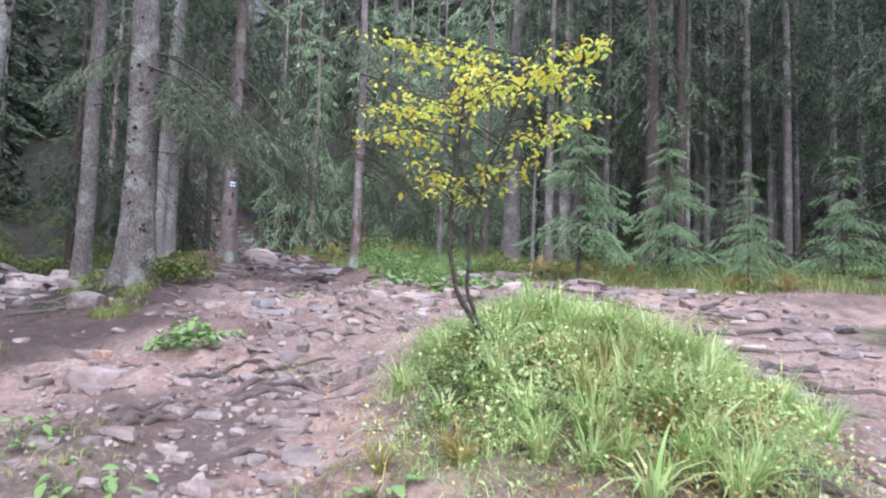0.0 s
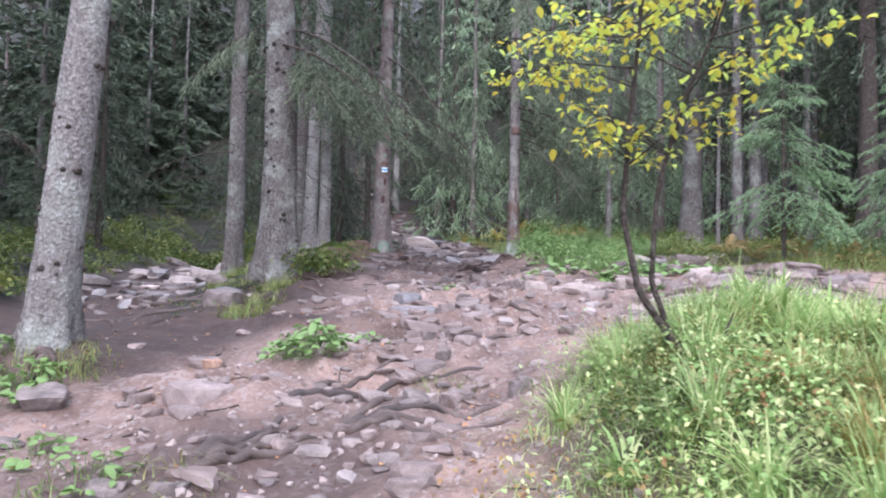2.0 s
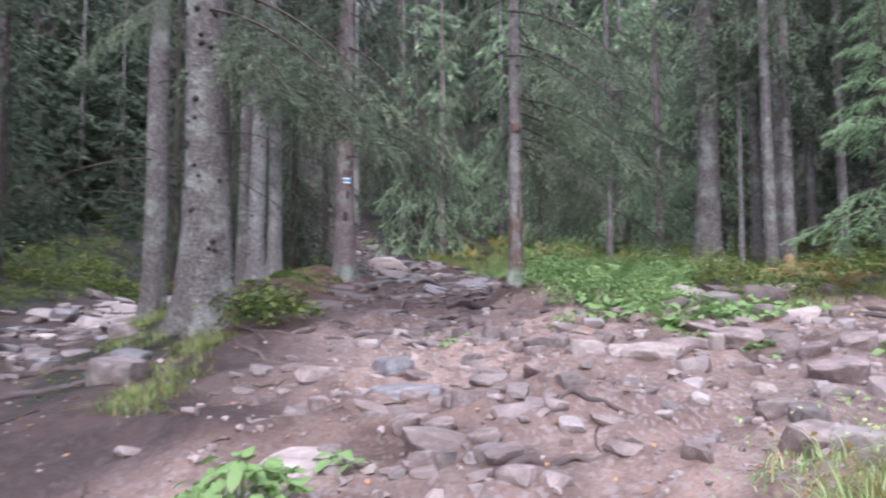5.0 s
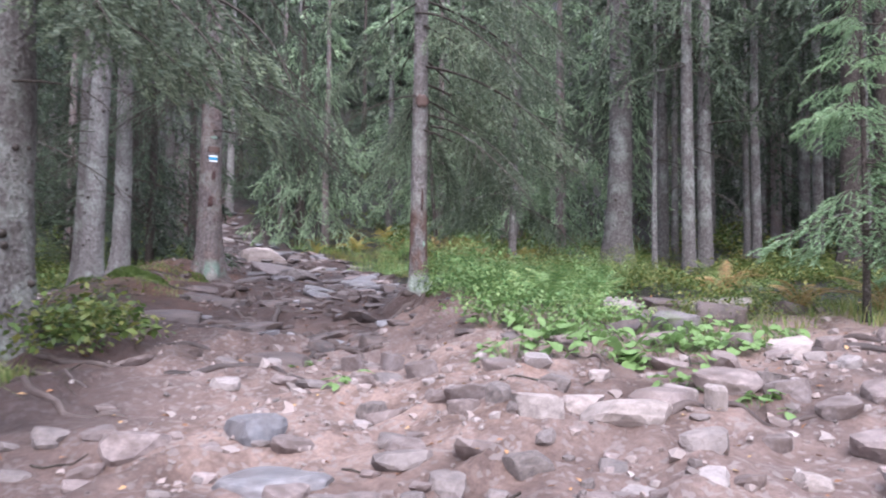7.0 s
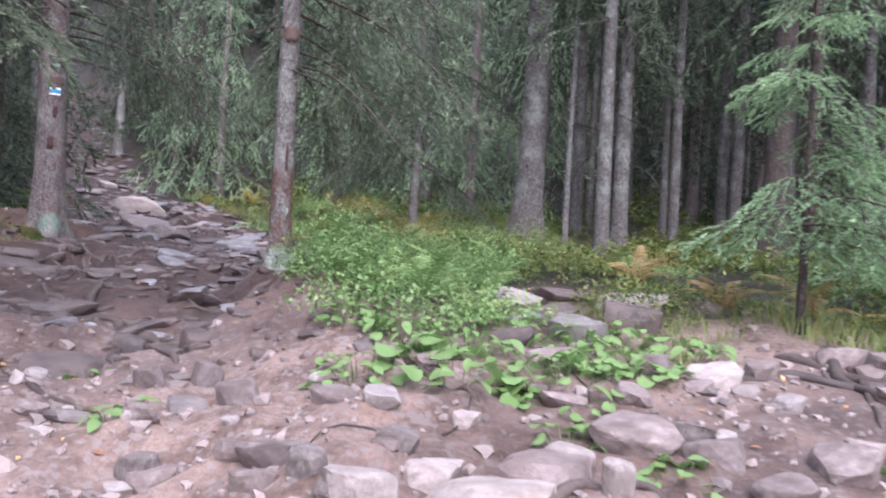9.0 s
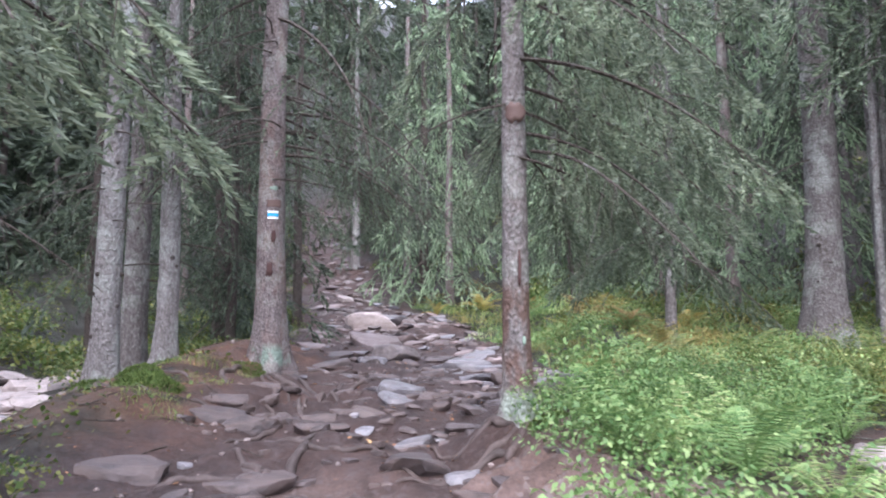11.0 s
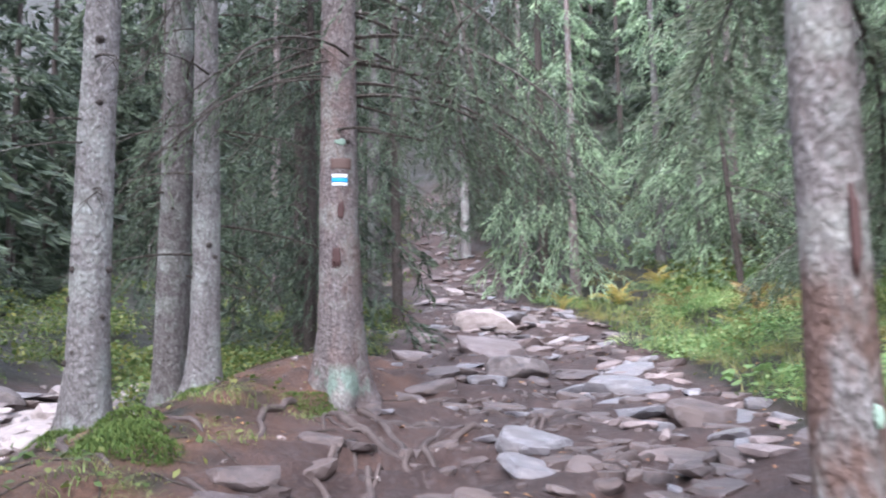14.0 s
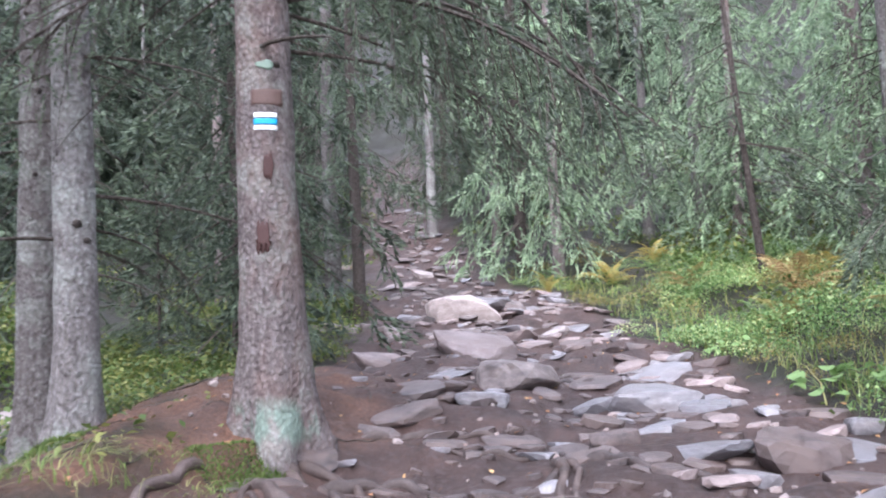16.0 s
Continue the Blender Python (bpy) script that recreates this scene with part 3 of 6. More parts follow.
spruce(-7.0, 17.3, 0.34, "grey spruce standing close to its twin", seed=11, knots=16, dead=14, flare=0.3, crown=high[0], boughs=BOUGH_FAR)
spruce(-6.22, 16.78, 0.26, "lichen-streaked spruce standing close to its twin", seed=13, knots=16, dead=18, dead_z=(0.9, 4.5), material=BARK_PALE, flare=0.5, crown=high[1], boughs=BOUGH_FAR)
blaze_rows = [(0, 0, z, a, p, ln) for z, a, p, ln in (
    (2.55, -0.25, 0.12, 2.3), (2.7, -0.1, 0.16, 2.2), (2.85, 0.25, 0.14, 2.5), (3.0, 0.9, 0.2, 2.3), (3.1, -0.3, 0.15, 2.6), (3.2, 3.5, 0.2, 1.9), (3.3, 0.6, 0.2, 2.4), (3.1, -2.9, 0.25, 1.8), (3.6, 0.2, 0.42, 2.6), (3.9, 0.1, 0.35, 2.4), (4.3, -0.6, 0.5, 2.8), (4.6, -2.6, 0.5, 2.4), (4.9, 0.5, 0.4, 2.2), (5.2, -2.2, 0.4, 2.2), (5.4, 0.9, 0.4, 2.6), (5.6, 2.5, 0.3, 2.0), (5.0, 3.3, 0.35, 1.8))]
blazed = spruce(-4.92, 16.9, 0.36, "reddish spruce with painted trail blaze and mossy foot", seed=15, knots=14, dead=24, dead_z=(2.15, 4.2), material=BARK_BLAZED, flare=0.42, crown=blaze_rows, boughs=BOUGH_HANG, roots=4, upper=high[2])
d_rows = [(0, 0, z, a, p, ln) for z, a, p, ln in (
    (1.75, 0.15, 0.30, 1.3), (1.85, 1.3, 0.25, 1.5), (1.95, -0.45, 0.30, 1.5), (2.1, 0.7, 0.28, 1.6), (2.2, 2.0, 0.3, 1.3), (2.3, 0.25, 0.30, 1.8), (2.45, -0.2, 0.25, 1.9), (2.55, 1.0, 0.3, 1.8), (2.7, 1.7, 0.3, 1.7), (2.85, 0.5, 0.3, 1.9), (3.0, -0.8, 0.3, 1.7), (3.1, 2.6, 0.3, 1.4), (3.2, 0.1, 0.3, 1.9), (3.4, 1.2, 0.3, 1.8), (3.6, -0.4, 0.3, 1.9), (3.8, 2.9, 0.3, 1.5), (4.0, 0.5, 0.3, 1.8), (4.3, -1.2, 0.3, 1.7))]
scraped = spruce(-1.6, 13.55, 0.19, "slender grey spruce with a scraped reddish trunk and lichened foot", tall=11, seed=17, lean=(-0.012, 0), knots=0, dead=5, dead_z=(1.8, 3.5), material=BARK_SCRAPED, flare=0.45, needle=NEEDLE_GREY, crown=d_rows, upper=whorls(4.5, 9, 11, 2.0, 0.6, 310, 3, 0.25))
spruce(-0.15, 19.2, 0.16, "young spruce with long hanging boughs", tall=9, seed=18, flare=0.2, crown=whorls(1.4, 5, 9, 1.9, 0.32, 317, 3, 0.3), upper=whorls(5, 8, 9, 1.8, 0.5, 318, 3, 0.3))
spruce(1.62, 18.6, 0.46, "dark spruce with a buttressed foot in the forest", seed=19, knots=16, dead=12, flare=0.6, lean=(0.01, 0), crown=whorls(4.2, 12, 14, 2.5, 0.6, 311, 4, 0.3), boughs=BOUGH_FAR)
spruce(2.35, 17.1, 0.22, "slim spruce leaning on its neighbour", tall=11, seed=21, dead=8, flare=0.2, crown=whorls(3.4, 9, 11, 1.9, 0.6, 312, 3, 0.3), boughs=BOUGH_FAR)
spruce(2.75, 17.5, 0.24, "slim spruce among dark forest trunks", tall=11, seed=22, dead=8, flare=0.2, crown=whorls(3.6, 9, 11, 1.9, 0.6, 313, 3, 0.3), boughs=BOUGH_FAR)
spruce(2.15, 18.2, 0.10, "thin pale dead spruce pole", tall=8, seed=23, dead=8, material=BARK_PALE, flare=0.1)
spruce(4.5, 16.4, 0.36, "grey trunk behind the young spruces", material=BARK_DARK, seed=24, dead=8, crown=whorls(4.0, 12, 14, 2.2, 0.6, 314, 3, 0.3), boughs=BOUGH_FAR)
spruce(5.4, 17.2, 0.30, "grey trunk behind the young spruces", material=BARK_DARK, seed=25, dead=8, crown=high[3], boughs=BOUGH_FAR)
spruce(-7.95, 24.8, 0.22, "slim dark spruce standing at the trail edge", tall=11, seed=26, dead=9, flare=0.2, material=BARK_DARK, crown=whorls(3.0, 9, 11, 1.8, 0.5, 315, 3, 0.3), boughs=BOUGH_FAR)
spruce(-8.9, 25.8, 0.32, "pale spruce standing behind the trail edge", seed=27, dead=8, crown=whorls(2.0, 12, 14, 2.2, 0.6, 320, 3, 0.3), boughs=BOUGH_FAR)
spruce(-1.62, 24.5, 0.12, "thin leaning young spruce with sparse boughs", tall=6.5, seed=28, lean=(-0.07, 0), flare=0.3, material=BARK_DARK, crown=whorls(1.6, 6, 6.5, 2.0, 0.4, 316, 3, 0.15), boughs=BOUGH_FAR)
spruce(-10.3, 36.0, 0.34, "pale barkless spruce trunk far up the trail", tall=12, seed=29, material=BARK_PALE, flare=0.2, dead=4, dead_z=(3.0, 6.0), crown=whorls(1.5, 10, 12, 1.8, 0.6, 319, 3, 0.3), boughs=BOUGH_FAR)
spruce(-10.2, 11.4, 0.36, "dark spruce beyond the gully", seed=30, dead=12, crown=high[1], boughs=BOUGH_FAR)
spruce(-10.4, 10.3, 0.40, "dark spruce beyond the gully", seed=31, dead=12, crown=high[2], boughs=BOUGH_FAR)
spruce(-8.0, 9.3, 0.17, "thin pale spruce pole beyond the gully", tall=10, seed=32, dead=10, lean=(0.04, 0), material=BARK_PALE, flare=0.2)

# young spruces, needled to the ground
for x, y, tall, reach, sd in ((2.1, 11.8, 3.5, 1.05, 1), (3.7, 12.4, 2.9, 1.0, 2), (5.3, 13.0, 2.0, 0.95, 3), (4.6, 11.3, 1.2, 0.7, 4), (6.6, 12.4, 2.2, 1.0, 5)):
    tree = thing("young_spruce", at_ground(x, y, -0.03), "bushy young spruce with fresh green drooping boughs", "tree", "young spruces")
    part("trunk", trunk_mesh("trunk", 0.025 + 0.012 * tall, tall, BARK_DARK, sd, flare=0.2, sides=8, rings=12), tree)
    part("crown", crown_mesh("crown", BOUGH_YOUNG, whorls(0.75 if tall > 3.2 else 0.3, tall * 0.98, tall * 1.04, reach, 0.21, 400 + sd, 5, 0.08), NEEDLE_YOUNG, 1.0), tree)

# the dark forest all round, from a few shared shapes
FAR_TRUNKS = [trunk_mesh("trunk", 0.30, 15, m, 50 + k, flare=0.3, sides=9, rings=14) for k, m in enumerate((BARK, BARK_DARK, BARK_MAUVE))]
# forest crowns wear the needle colour that has shade painted in
FAR_CROWNS = [crown_mesh("crown", BOUGH_FAR, whorls(lo, 13.0, 15, 2.5, gap, 500 + k, 4, 0.3), NEEDLE_SHADED) for k, (lo, gap) in enumerate(((1.6, 0.58), (2.6, 0.55), (1.0, 0.62), (3.8, 0.55)))]
LIT_CROWN = crown_mesh("crown", BOUGH_FAR, whorls(1.3, 12.0, 15, 2.4, 0.6, 505, 4, 0.3), NEEDLE_LIT)
SAP_CROWNS = [crown_mesh("crown", BOUGH_YOUNG_FAR, whorls(0.3, 3.6, 3.8, 1.2, 0.3, 520 + k, 4, 0.0), NEEDLE) for k in range(2)]
SAP_TRUNK = trunk_mesh("trunk", 0.06, 3.7, BARK_DARK, 60, flare=0.1, sides=6, rings=6)
made = [(-4.4, 6.6), (-4.6, 11), (-6.3, 13), (-5.9, 15), (-7, 17.3), (-4.9, 16.9), (-1.5, 13.5), (1.6, 18.6), (2.6, 17.3), (4.5, 16.4), (5.4, 17.2), (-8, 24.8), (-8.9, 25.8), (-1.6, 24.5), (-9.7, 34.8), (-10.2, 11.4), (-8, 9.3)]


def free(x, y, gap):
    if abs(x - float(trail_x(y))) < 2.2 or abs(x - float(gully_x(y))) < 1.6:
        return False
    if y < 14.5 and -8.2 < x < 7 or y < 4 and abs(x) < 8 or 14 <= y < 18 and -8.5 < x < 1.5 or y < 27 and -6 < x < 5:
        return False
    return all((x - a) ** 2 + (y - b) ** 2 > gap * gap for a, b in made)


SPRIG_WIDE = [sprig(6, 0.5, 0.5, 0.15, 15 + k, 0.45) for k in range(2)]
BOUGH_WIDE = [bough(2.0, 0.0, 0.35, 6, SPRIG_WIDE, 45 + k, 0.7, 0.1, 0.6, 0.3, True) for k in range(3)]
HILL_CROWNS = [crown_mesh("crown", BOUGH_WIDE, whorls(0.8, 14.5, 15, 2.8, 0.85, 540 + k, 4, 0.3), NEEDLE_SHADED) for k in range(2)]
r = random.Random(4)
count = 0
while count < 88:
    x, y = r.uniform(-34, 30), r.triangular(-14, 60, 30)
    if not free(x, y, 1.9) or (y < 6 and r.random() < 0.6):
        continue
    made.append((x, y))
    tree = thing("spruce_tree", at_ground(x, y, -0.1), "tall dark spruce in the dense forest", "tree", "forest spruces", turn=r.uniform(0, 360), scale=r.uniform(0.75, 1.15))
    part("trunk", FAR_TRUNKS[r.randrange(3)], tree)
    part("crown", HILL_CROWNS[count % 2] if y < 8 or abs(x) > 18 else LIT_CROWN if -7 < x < 4 and y > 24 else FAR_CROWNS[r.randrange(4)], tree)
    count += 1
for x, y, c in ((-5.2, 29.0, 2), (-3.4, 31.5, 0), (-1.6, 28.5, 2), (0.6, 26.5, 0), (1.2, 22.6, 2), (2.9, 24.0, 1), (-7.6, 33.5, 2), (-10.8, 21.5, 1), (-12.5, 27.5, 2), (-14.5, 31.5, 0), (-14.6, 36.5, 2), (-12.0, 17.0, 1), (-7.1, 20.1, 1)):
    made.append((x, y))
    # trees on the clearing side get the crown with light painted into its needles
    young = x > -6
    tree = thing("spruce_tree", at_ground(x, y, -0.1), "spruce with low drooping boughs behind the trail", "tree", "forest spruces", turn=x * 77, scale=0.6 if y < 21 else 0.8 + 0.02 * (y % 7))
    part("trunk", FAR_TRUNKS[c % 3], tree)
    part("crown", LIT_CROWN if young else FAR_CROWNS[c], tree)
# dark spruces closing the head of the trail
for k, (x, y) in enumerate(((-7.4, 38.0), (-8.8, 41.5), (-17.0, 41.0), (-10.9, 39.5), (-10.2, 43.8), (-11.8, 46.5), (-6.0, 36.0), (-5.4, 40.5), (-16.0, 37.5), (-18.5, 45.0))):
    made.append((x, y))
    tree = thing("spruce_tree", at_ground(x, y, -0.1), "dark spruce at the head of the rising trail", "tree", "forest spruces", turn=67 * k, scale=0.75 + 0.05 * (k % 5))
    part("trunk", FAR_TRUNKS[1], tree)
    part("crown", FAR_CROWNS[(0, 2)[k % 2]], tree)
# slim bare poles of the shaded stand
HIGH_CROWN = crown_mesh("crown", BOUGH_FAR, whorls(4.2, 11.0, 12, 2.0, 0.5, 530, 5, 0.35), NEEDLE_SHADED)
POLE = trunk_mesh("trunk", 0.20, 12, BARK, 61, flare=0.2, sides=9, rings=14)
count = 0
while count < 46:
    x, y = r.uniform(2.6, 13), r.uniform(18.5, 32)
    if not all((x - a) ** 2 + (y - b) ** 2 > 0.9 for a, b in made):
        continue
    made.append((x, y))
    tree = thing("spruce_tree", at_ground(x, y, -0.1), "slim bare spruce pole in a dark stand", "tree", "stand of slim spruces", turn=r.uniform(0, 360), scale=r.uniform(0.7, 1.3))
    part("trunk", POLE, tree)
    part("crown", HIGH_CROWN, tree)
    count += 1
# small spruces closing the far hillside
count = 0
while count < 120:
    x, y = r.uniform(-48, 36), r.uniform(26, 88)
    if y < 46 and -26 < x < 16 or abs(x - float(trail_x(y))) < 2:
        continue
    count += 1
    tree = thing("spruce_tree", at_ground(x, y, -0.2), "distant spruce on the wooded hillside", "tree", "hillside spruces", turn=r.uniform(0, 360), scale=r.uniform(0.8, 1.3))
    part("trunk", FAR_TRUNKS[1], tree)
    part("crown", HILL_CROWNS[count % 2], tree)
count = 0
while count < 34:
    x, y = r.uniform(-22, 18), r.uniform(9, 40)
    if not free(x, y, 1.0):
        continue
    made.append((x, y))
    tree = thing("young_spruce", at_ground(x, y, -0.05), "small shaded spruce growing under the forest", "tree", "understorey spruces", turn=r.uniform(0, 360), scale=r.uniform(0.5, 1.2))
    part("trunk", SAP_TRUNK, tree)
    part("crown", SAP_CROWNS[r.randrange(2)], tree)
    count += 1


# ---------- trail blaze, scars and lichen on the marked spruce ----------
def wrap_patch(name, material, z0, z1, a0, a1, lift, d=0.36, tall=14.0, flare=0.42, ragged=0.0, seed=0, roots=4, tree=15):
    """A patch that follows a trunk's round face between two heights and two angles (degrees)."""
    r = np.random.default_rng(seed)
    nz, na = 9, 13
    zz, aa = np.meshgrid(np.linspace(z0, z1, nz), np.radians(np.linspace(a0, a1, na)), indexing="ij")
    if ragged:
        u = np.linspace(-1, 1, na)[None]
        half = (z1 - z0) / 2 * np.sqrt(np.clip(1 - u * u, 0.02, 1)) * (1 + ragged * r.normal(size=(1, na)))
        aa = aa + ragged * 0.25 * r.normal(size=(nz, 1)) * np.abs(a1 - a0) / 57
        zz = (z0 + z1) / 2 + np.linspace(-1, 1, nz)[:, None] * half
    rad = d / 2 * (1 - 0.8 * zz / tall) * (1 + flare * np.exp(-np.clip(zz, 0, 9) / (d * 0.9)))
    turn = aa + np.pi / 2
    lobe = np.exp(-np.clip(zz, 0, 9) / (d * 0.9)) * 0.30 * np.cos(roots * turn + np.random.default_rng(tree).uniform(0, 6))
    rad = rad * (1.03 + lobe + 0.03 * np.sin(3 * turn + zz * 1.3)) + lift
    edge = np.minimum.outer(np.minimum(np.arange(nz), nz - 1 - np.arange(nz)), np.minimum(np.arange(na), na - 1 - np.arange(na)))
    rad = rad - np.where(edge == 0, 0.02, 0)
    v = np.stack([rad * np.cos(aa), rad * np.sin(aa), zz], -1).reshape(-1, 3)
    i, j = np.meshgrid(np.arange(nz - 1), np.arange(na - 1), indexing="ij")
    f = np.stack([i * na + j, i * na + j + 1, (i + 1) * na + j + 1, (i + 1) * na + j], -1).reshape(-1, 4)
    return mesh_data(name, v, f, material)


def paint(name, colour, spec=0.4):
    m, nt, b = node_material(name, 0.55, spec)
    n = noise_tex(nt, coords(nt), 45, 5, 0.7)
    nt.links.new(mix(nt, 0.5, colour, ramp(nt, n, [(0.3, (0.7, 0.7, 0.7)), (0.6, (1.05, 1.05, 1.05))]), "MULTIPLY"), b.inputs["Base Color"])
    bump(nt, b, n, 0.4, 0.006)
    return m


WHITE_PAINT, BLUE_PAINT = paint("white_blaze_paint", (0.85, 0.86, 0.86)), paint("blue_blaze_paint", (0.01, 0.34, 0.64))
SCAR = paint("raw_bark_scar", (0.06, 0.03, 0.027), 0.2)
SCRAPED = paint("scraped_bark", (0.11, 0.07, 0.06), 0.2)
LICHEN = paint("pale_green_lichen", (0.22, 0.29, 0.235), 0.15)
A0 = -62
blaze = part("trail_blaze", wrap_patch("trail_blaze", WHITE_PAINT, 1.745, 1.775, A0 - 27, A0 + 24, 0.006), blazed, "white and blue painted trail blaze")
part("white_band", wrap_patch("white_band", WHITE_PAINT, 1.815, 1.848, A0 - 27, A0 + 24, 0.006), blaze, "white painted band")
part("blue_band", wrap_patch("blue_band", BLUE_PAINT, 1.775, 1.815, A0 - 27, A0 + 24, 0.007), blaze, "blue painted band")
part("scraped_patch", wrap_patch("scraped_patch", SCRAPED, 1.88, 1.99, A0 - 34, A0 + 38, 0.003), blazed, "brown scraped bark")
part("bark_scar", wrap_patch("bark_scar", SCAR, 1.45, 1.63, A0 - 9, A0 + 12, 0.012, ragged=0.15, seed=3), blazed, "dark red bark scar")
part("bark_scar", wrap_patch("bark_scar", SCAR, 1.03, 1.26, A0 - 22, A0 + 2, 0.012, ragged=0.2, seed=4), blazed, "dark red bark scar")
part("lichen_patch", wrap_patch("lichen_patch", LICHEN, 2.09, 2.15, A0 - 20, A0 + 18, 0.008, ragged=0.2, seed=8), blazed, "pale green lichen patch")
for mat, z0, z1, a0, a1, sd, words in ((SCAR, 0.88, 1.12, -88, -74, 34, "dark red bark scar"), (SCRAPED, 1.98, 2.12, -150, -30, 35, "brown scraped bark"), (LICHEN, 0.5, 0.56, -74, -62, 37, "pale green lichen patch")):
    part("bark_patch", wrap_patch("bark_patch", mat, z0, z1, a0, a1, 0.008, 0.19, 11, 0.45, 0.16, sd, 5, 17), scraped, words)




# ---------- leaves and small plants ----------
def leaf(length, width, fold=0.25, rows=4):
    """One leaf along +x with a folded midrib: quads."""
    s = np.linspace(0, 1, rows + 1)
    w = width / 2 * np.sin(np.pi * np.clip(s * 0.92 + 0.05, 0, 1)) ** 0.8
    z = -0.35 * length * s * s
    v = np.concatenate([np.stack([s * length, k * w, z + abs(k) * fold * w], -1) for k in (-1, 0, 1)])
    n = rows + 1
    f = [(k * n + i, k * n + i + 1, (k + 1) * n + i + 1, (k + 1) * n + i) for k in (0, 1) for i in range(rows)]
    return v, np.array(f)


def round_leaf(size, lobes=9):
    """A broad rounded leaf with a notch at the stalk: quads round a centre."""
    a = np.linspace(0.25, 2 * np.pi - 0.25, 13)
    rim = size / 2 * (1 + 0.06 * np.cos(lobes * a))
    ring = np.stack([size * 0.4 - rim * np.cos(a), rim * np.sin(a), 0.12 * size * np.cos(2 * a) - 0.06 * size], -1)
    inner = ring * 0.5 + np.array([0.1 * size, 0, 0.02 * size])
    v = np.concatenate([inner, ring, [[0.12 * size, 0, 0.0]]])
    n = len(a)
    f = [(i, i + 1, n + i + 1, n + i) for i in range(n - 1)]
    f += [(2 * n, i + 2, i + 1, i) for i in range(0, n - 2, 2)]
    return v, np.array(f)


def grass_mesh(name, places, length, width, seed, material=GRASS, flop=0.6):
    r = np.random.default_rng(seed)
    n = len(places)
    ln, yaw, fl = length * r.uniform(0.5, 1.3, n) * (1 + 1.3 * value_noise(places[:, 0] * 2.6, places[:, 1] * 2.6, 61)), r.uniform(0, 2 * np.pi, n), flop * r.uniform(0.3, 1.5, n)
    s = np.linspace(0, 1, 4)[None, :]
    out = ln[:, None] * fl[:, None] * s**2 * 0.8
    up = ln[:, None] * (s - 0.45 * fl[:, None] * s**2)
    w = width * (1 - s * 0.92) * r.uniform(0.6, 1.4, n)[:, None] / 2
    cx, cy = np.cos(yaw)[:, None], np.sin(yaw)[:, None]
    px, py, pz = places[:, :1] + out * cx, places[:, 1:2] + out * cy, places[:, 2:3] + up - 0.01
    v = np.stack([np.stack([px - w * cy, py + w * cx, pz], -1), np.stack([px + w * cy, py - w * cx, pz], -1)], 2).reshape(-1, 3)
    b = (np.arange(n) * 8)[:, None, None] + np.array([[0, 1, 3, 2], [2, 3, 5, 4], [4, 5, 7, 6]])[None]
    return mesh_data(name, v, b.reshape(-1, 4), material)


def scatter(n, x0, x1, y0, y1, keep, seed):
    """n places on the ground inside a stretch, where keep(x, y) beats a random number."""
    r = np.random.default_rng(seed)
    out = []
    while len(out) < n:
        x, y = r.uniform(x0, x1, 4 * n), r.uniform(y0, y1, 4 * n)
        ok = keep(x, y) > r.uniform(0, 1, 4 * n)
        out += list(zip(x[ok], y[ok]))
        if not ok.any():
            break
    p = np.array(out[:n])
    return np.c_[p, rough_height(p[:, 0], p[:, 1])]


def leaf_cloud(name, places, template, size, lift, seed, material, tilt=0.6):
    r = np.random.default_rng(seed)
    n = len(places)
    p = places + np.c_[np.zeros((n, 2)), lift(r, n)]
    v, f = spread(template, turned(n, p, r.uniform(0, 2 * np.pi, n), r.normal(0, tilt, n), r.normal(0, tilt, n), size * r.uniform(0.6, 1.3, n)))
    return mesh_data(name, v, f, material)


KITE = (np.array([(0, 0, 0), (0.5, -0.3, 0.06), (1.0, 0, -0.12), (0.5, 0.3, 0.06)]), np.array([[0, 1, 2, 3]]))


def tuft_at(cx, cy, rad, n, seed, squash=1.0):
    r = np.random.default_rng(seed)
    a, q = r.uniform(0, 2 * np.pi, n), np.sqrt(r.uniform(0, 1, n)) * rad
    x, y = cx + q * np.cos(a), cy + q * np.sin(a) * squash
    return np.c_[x, y, rough_height(x, y)]


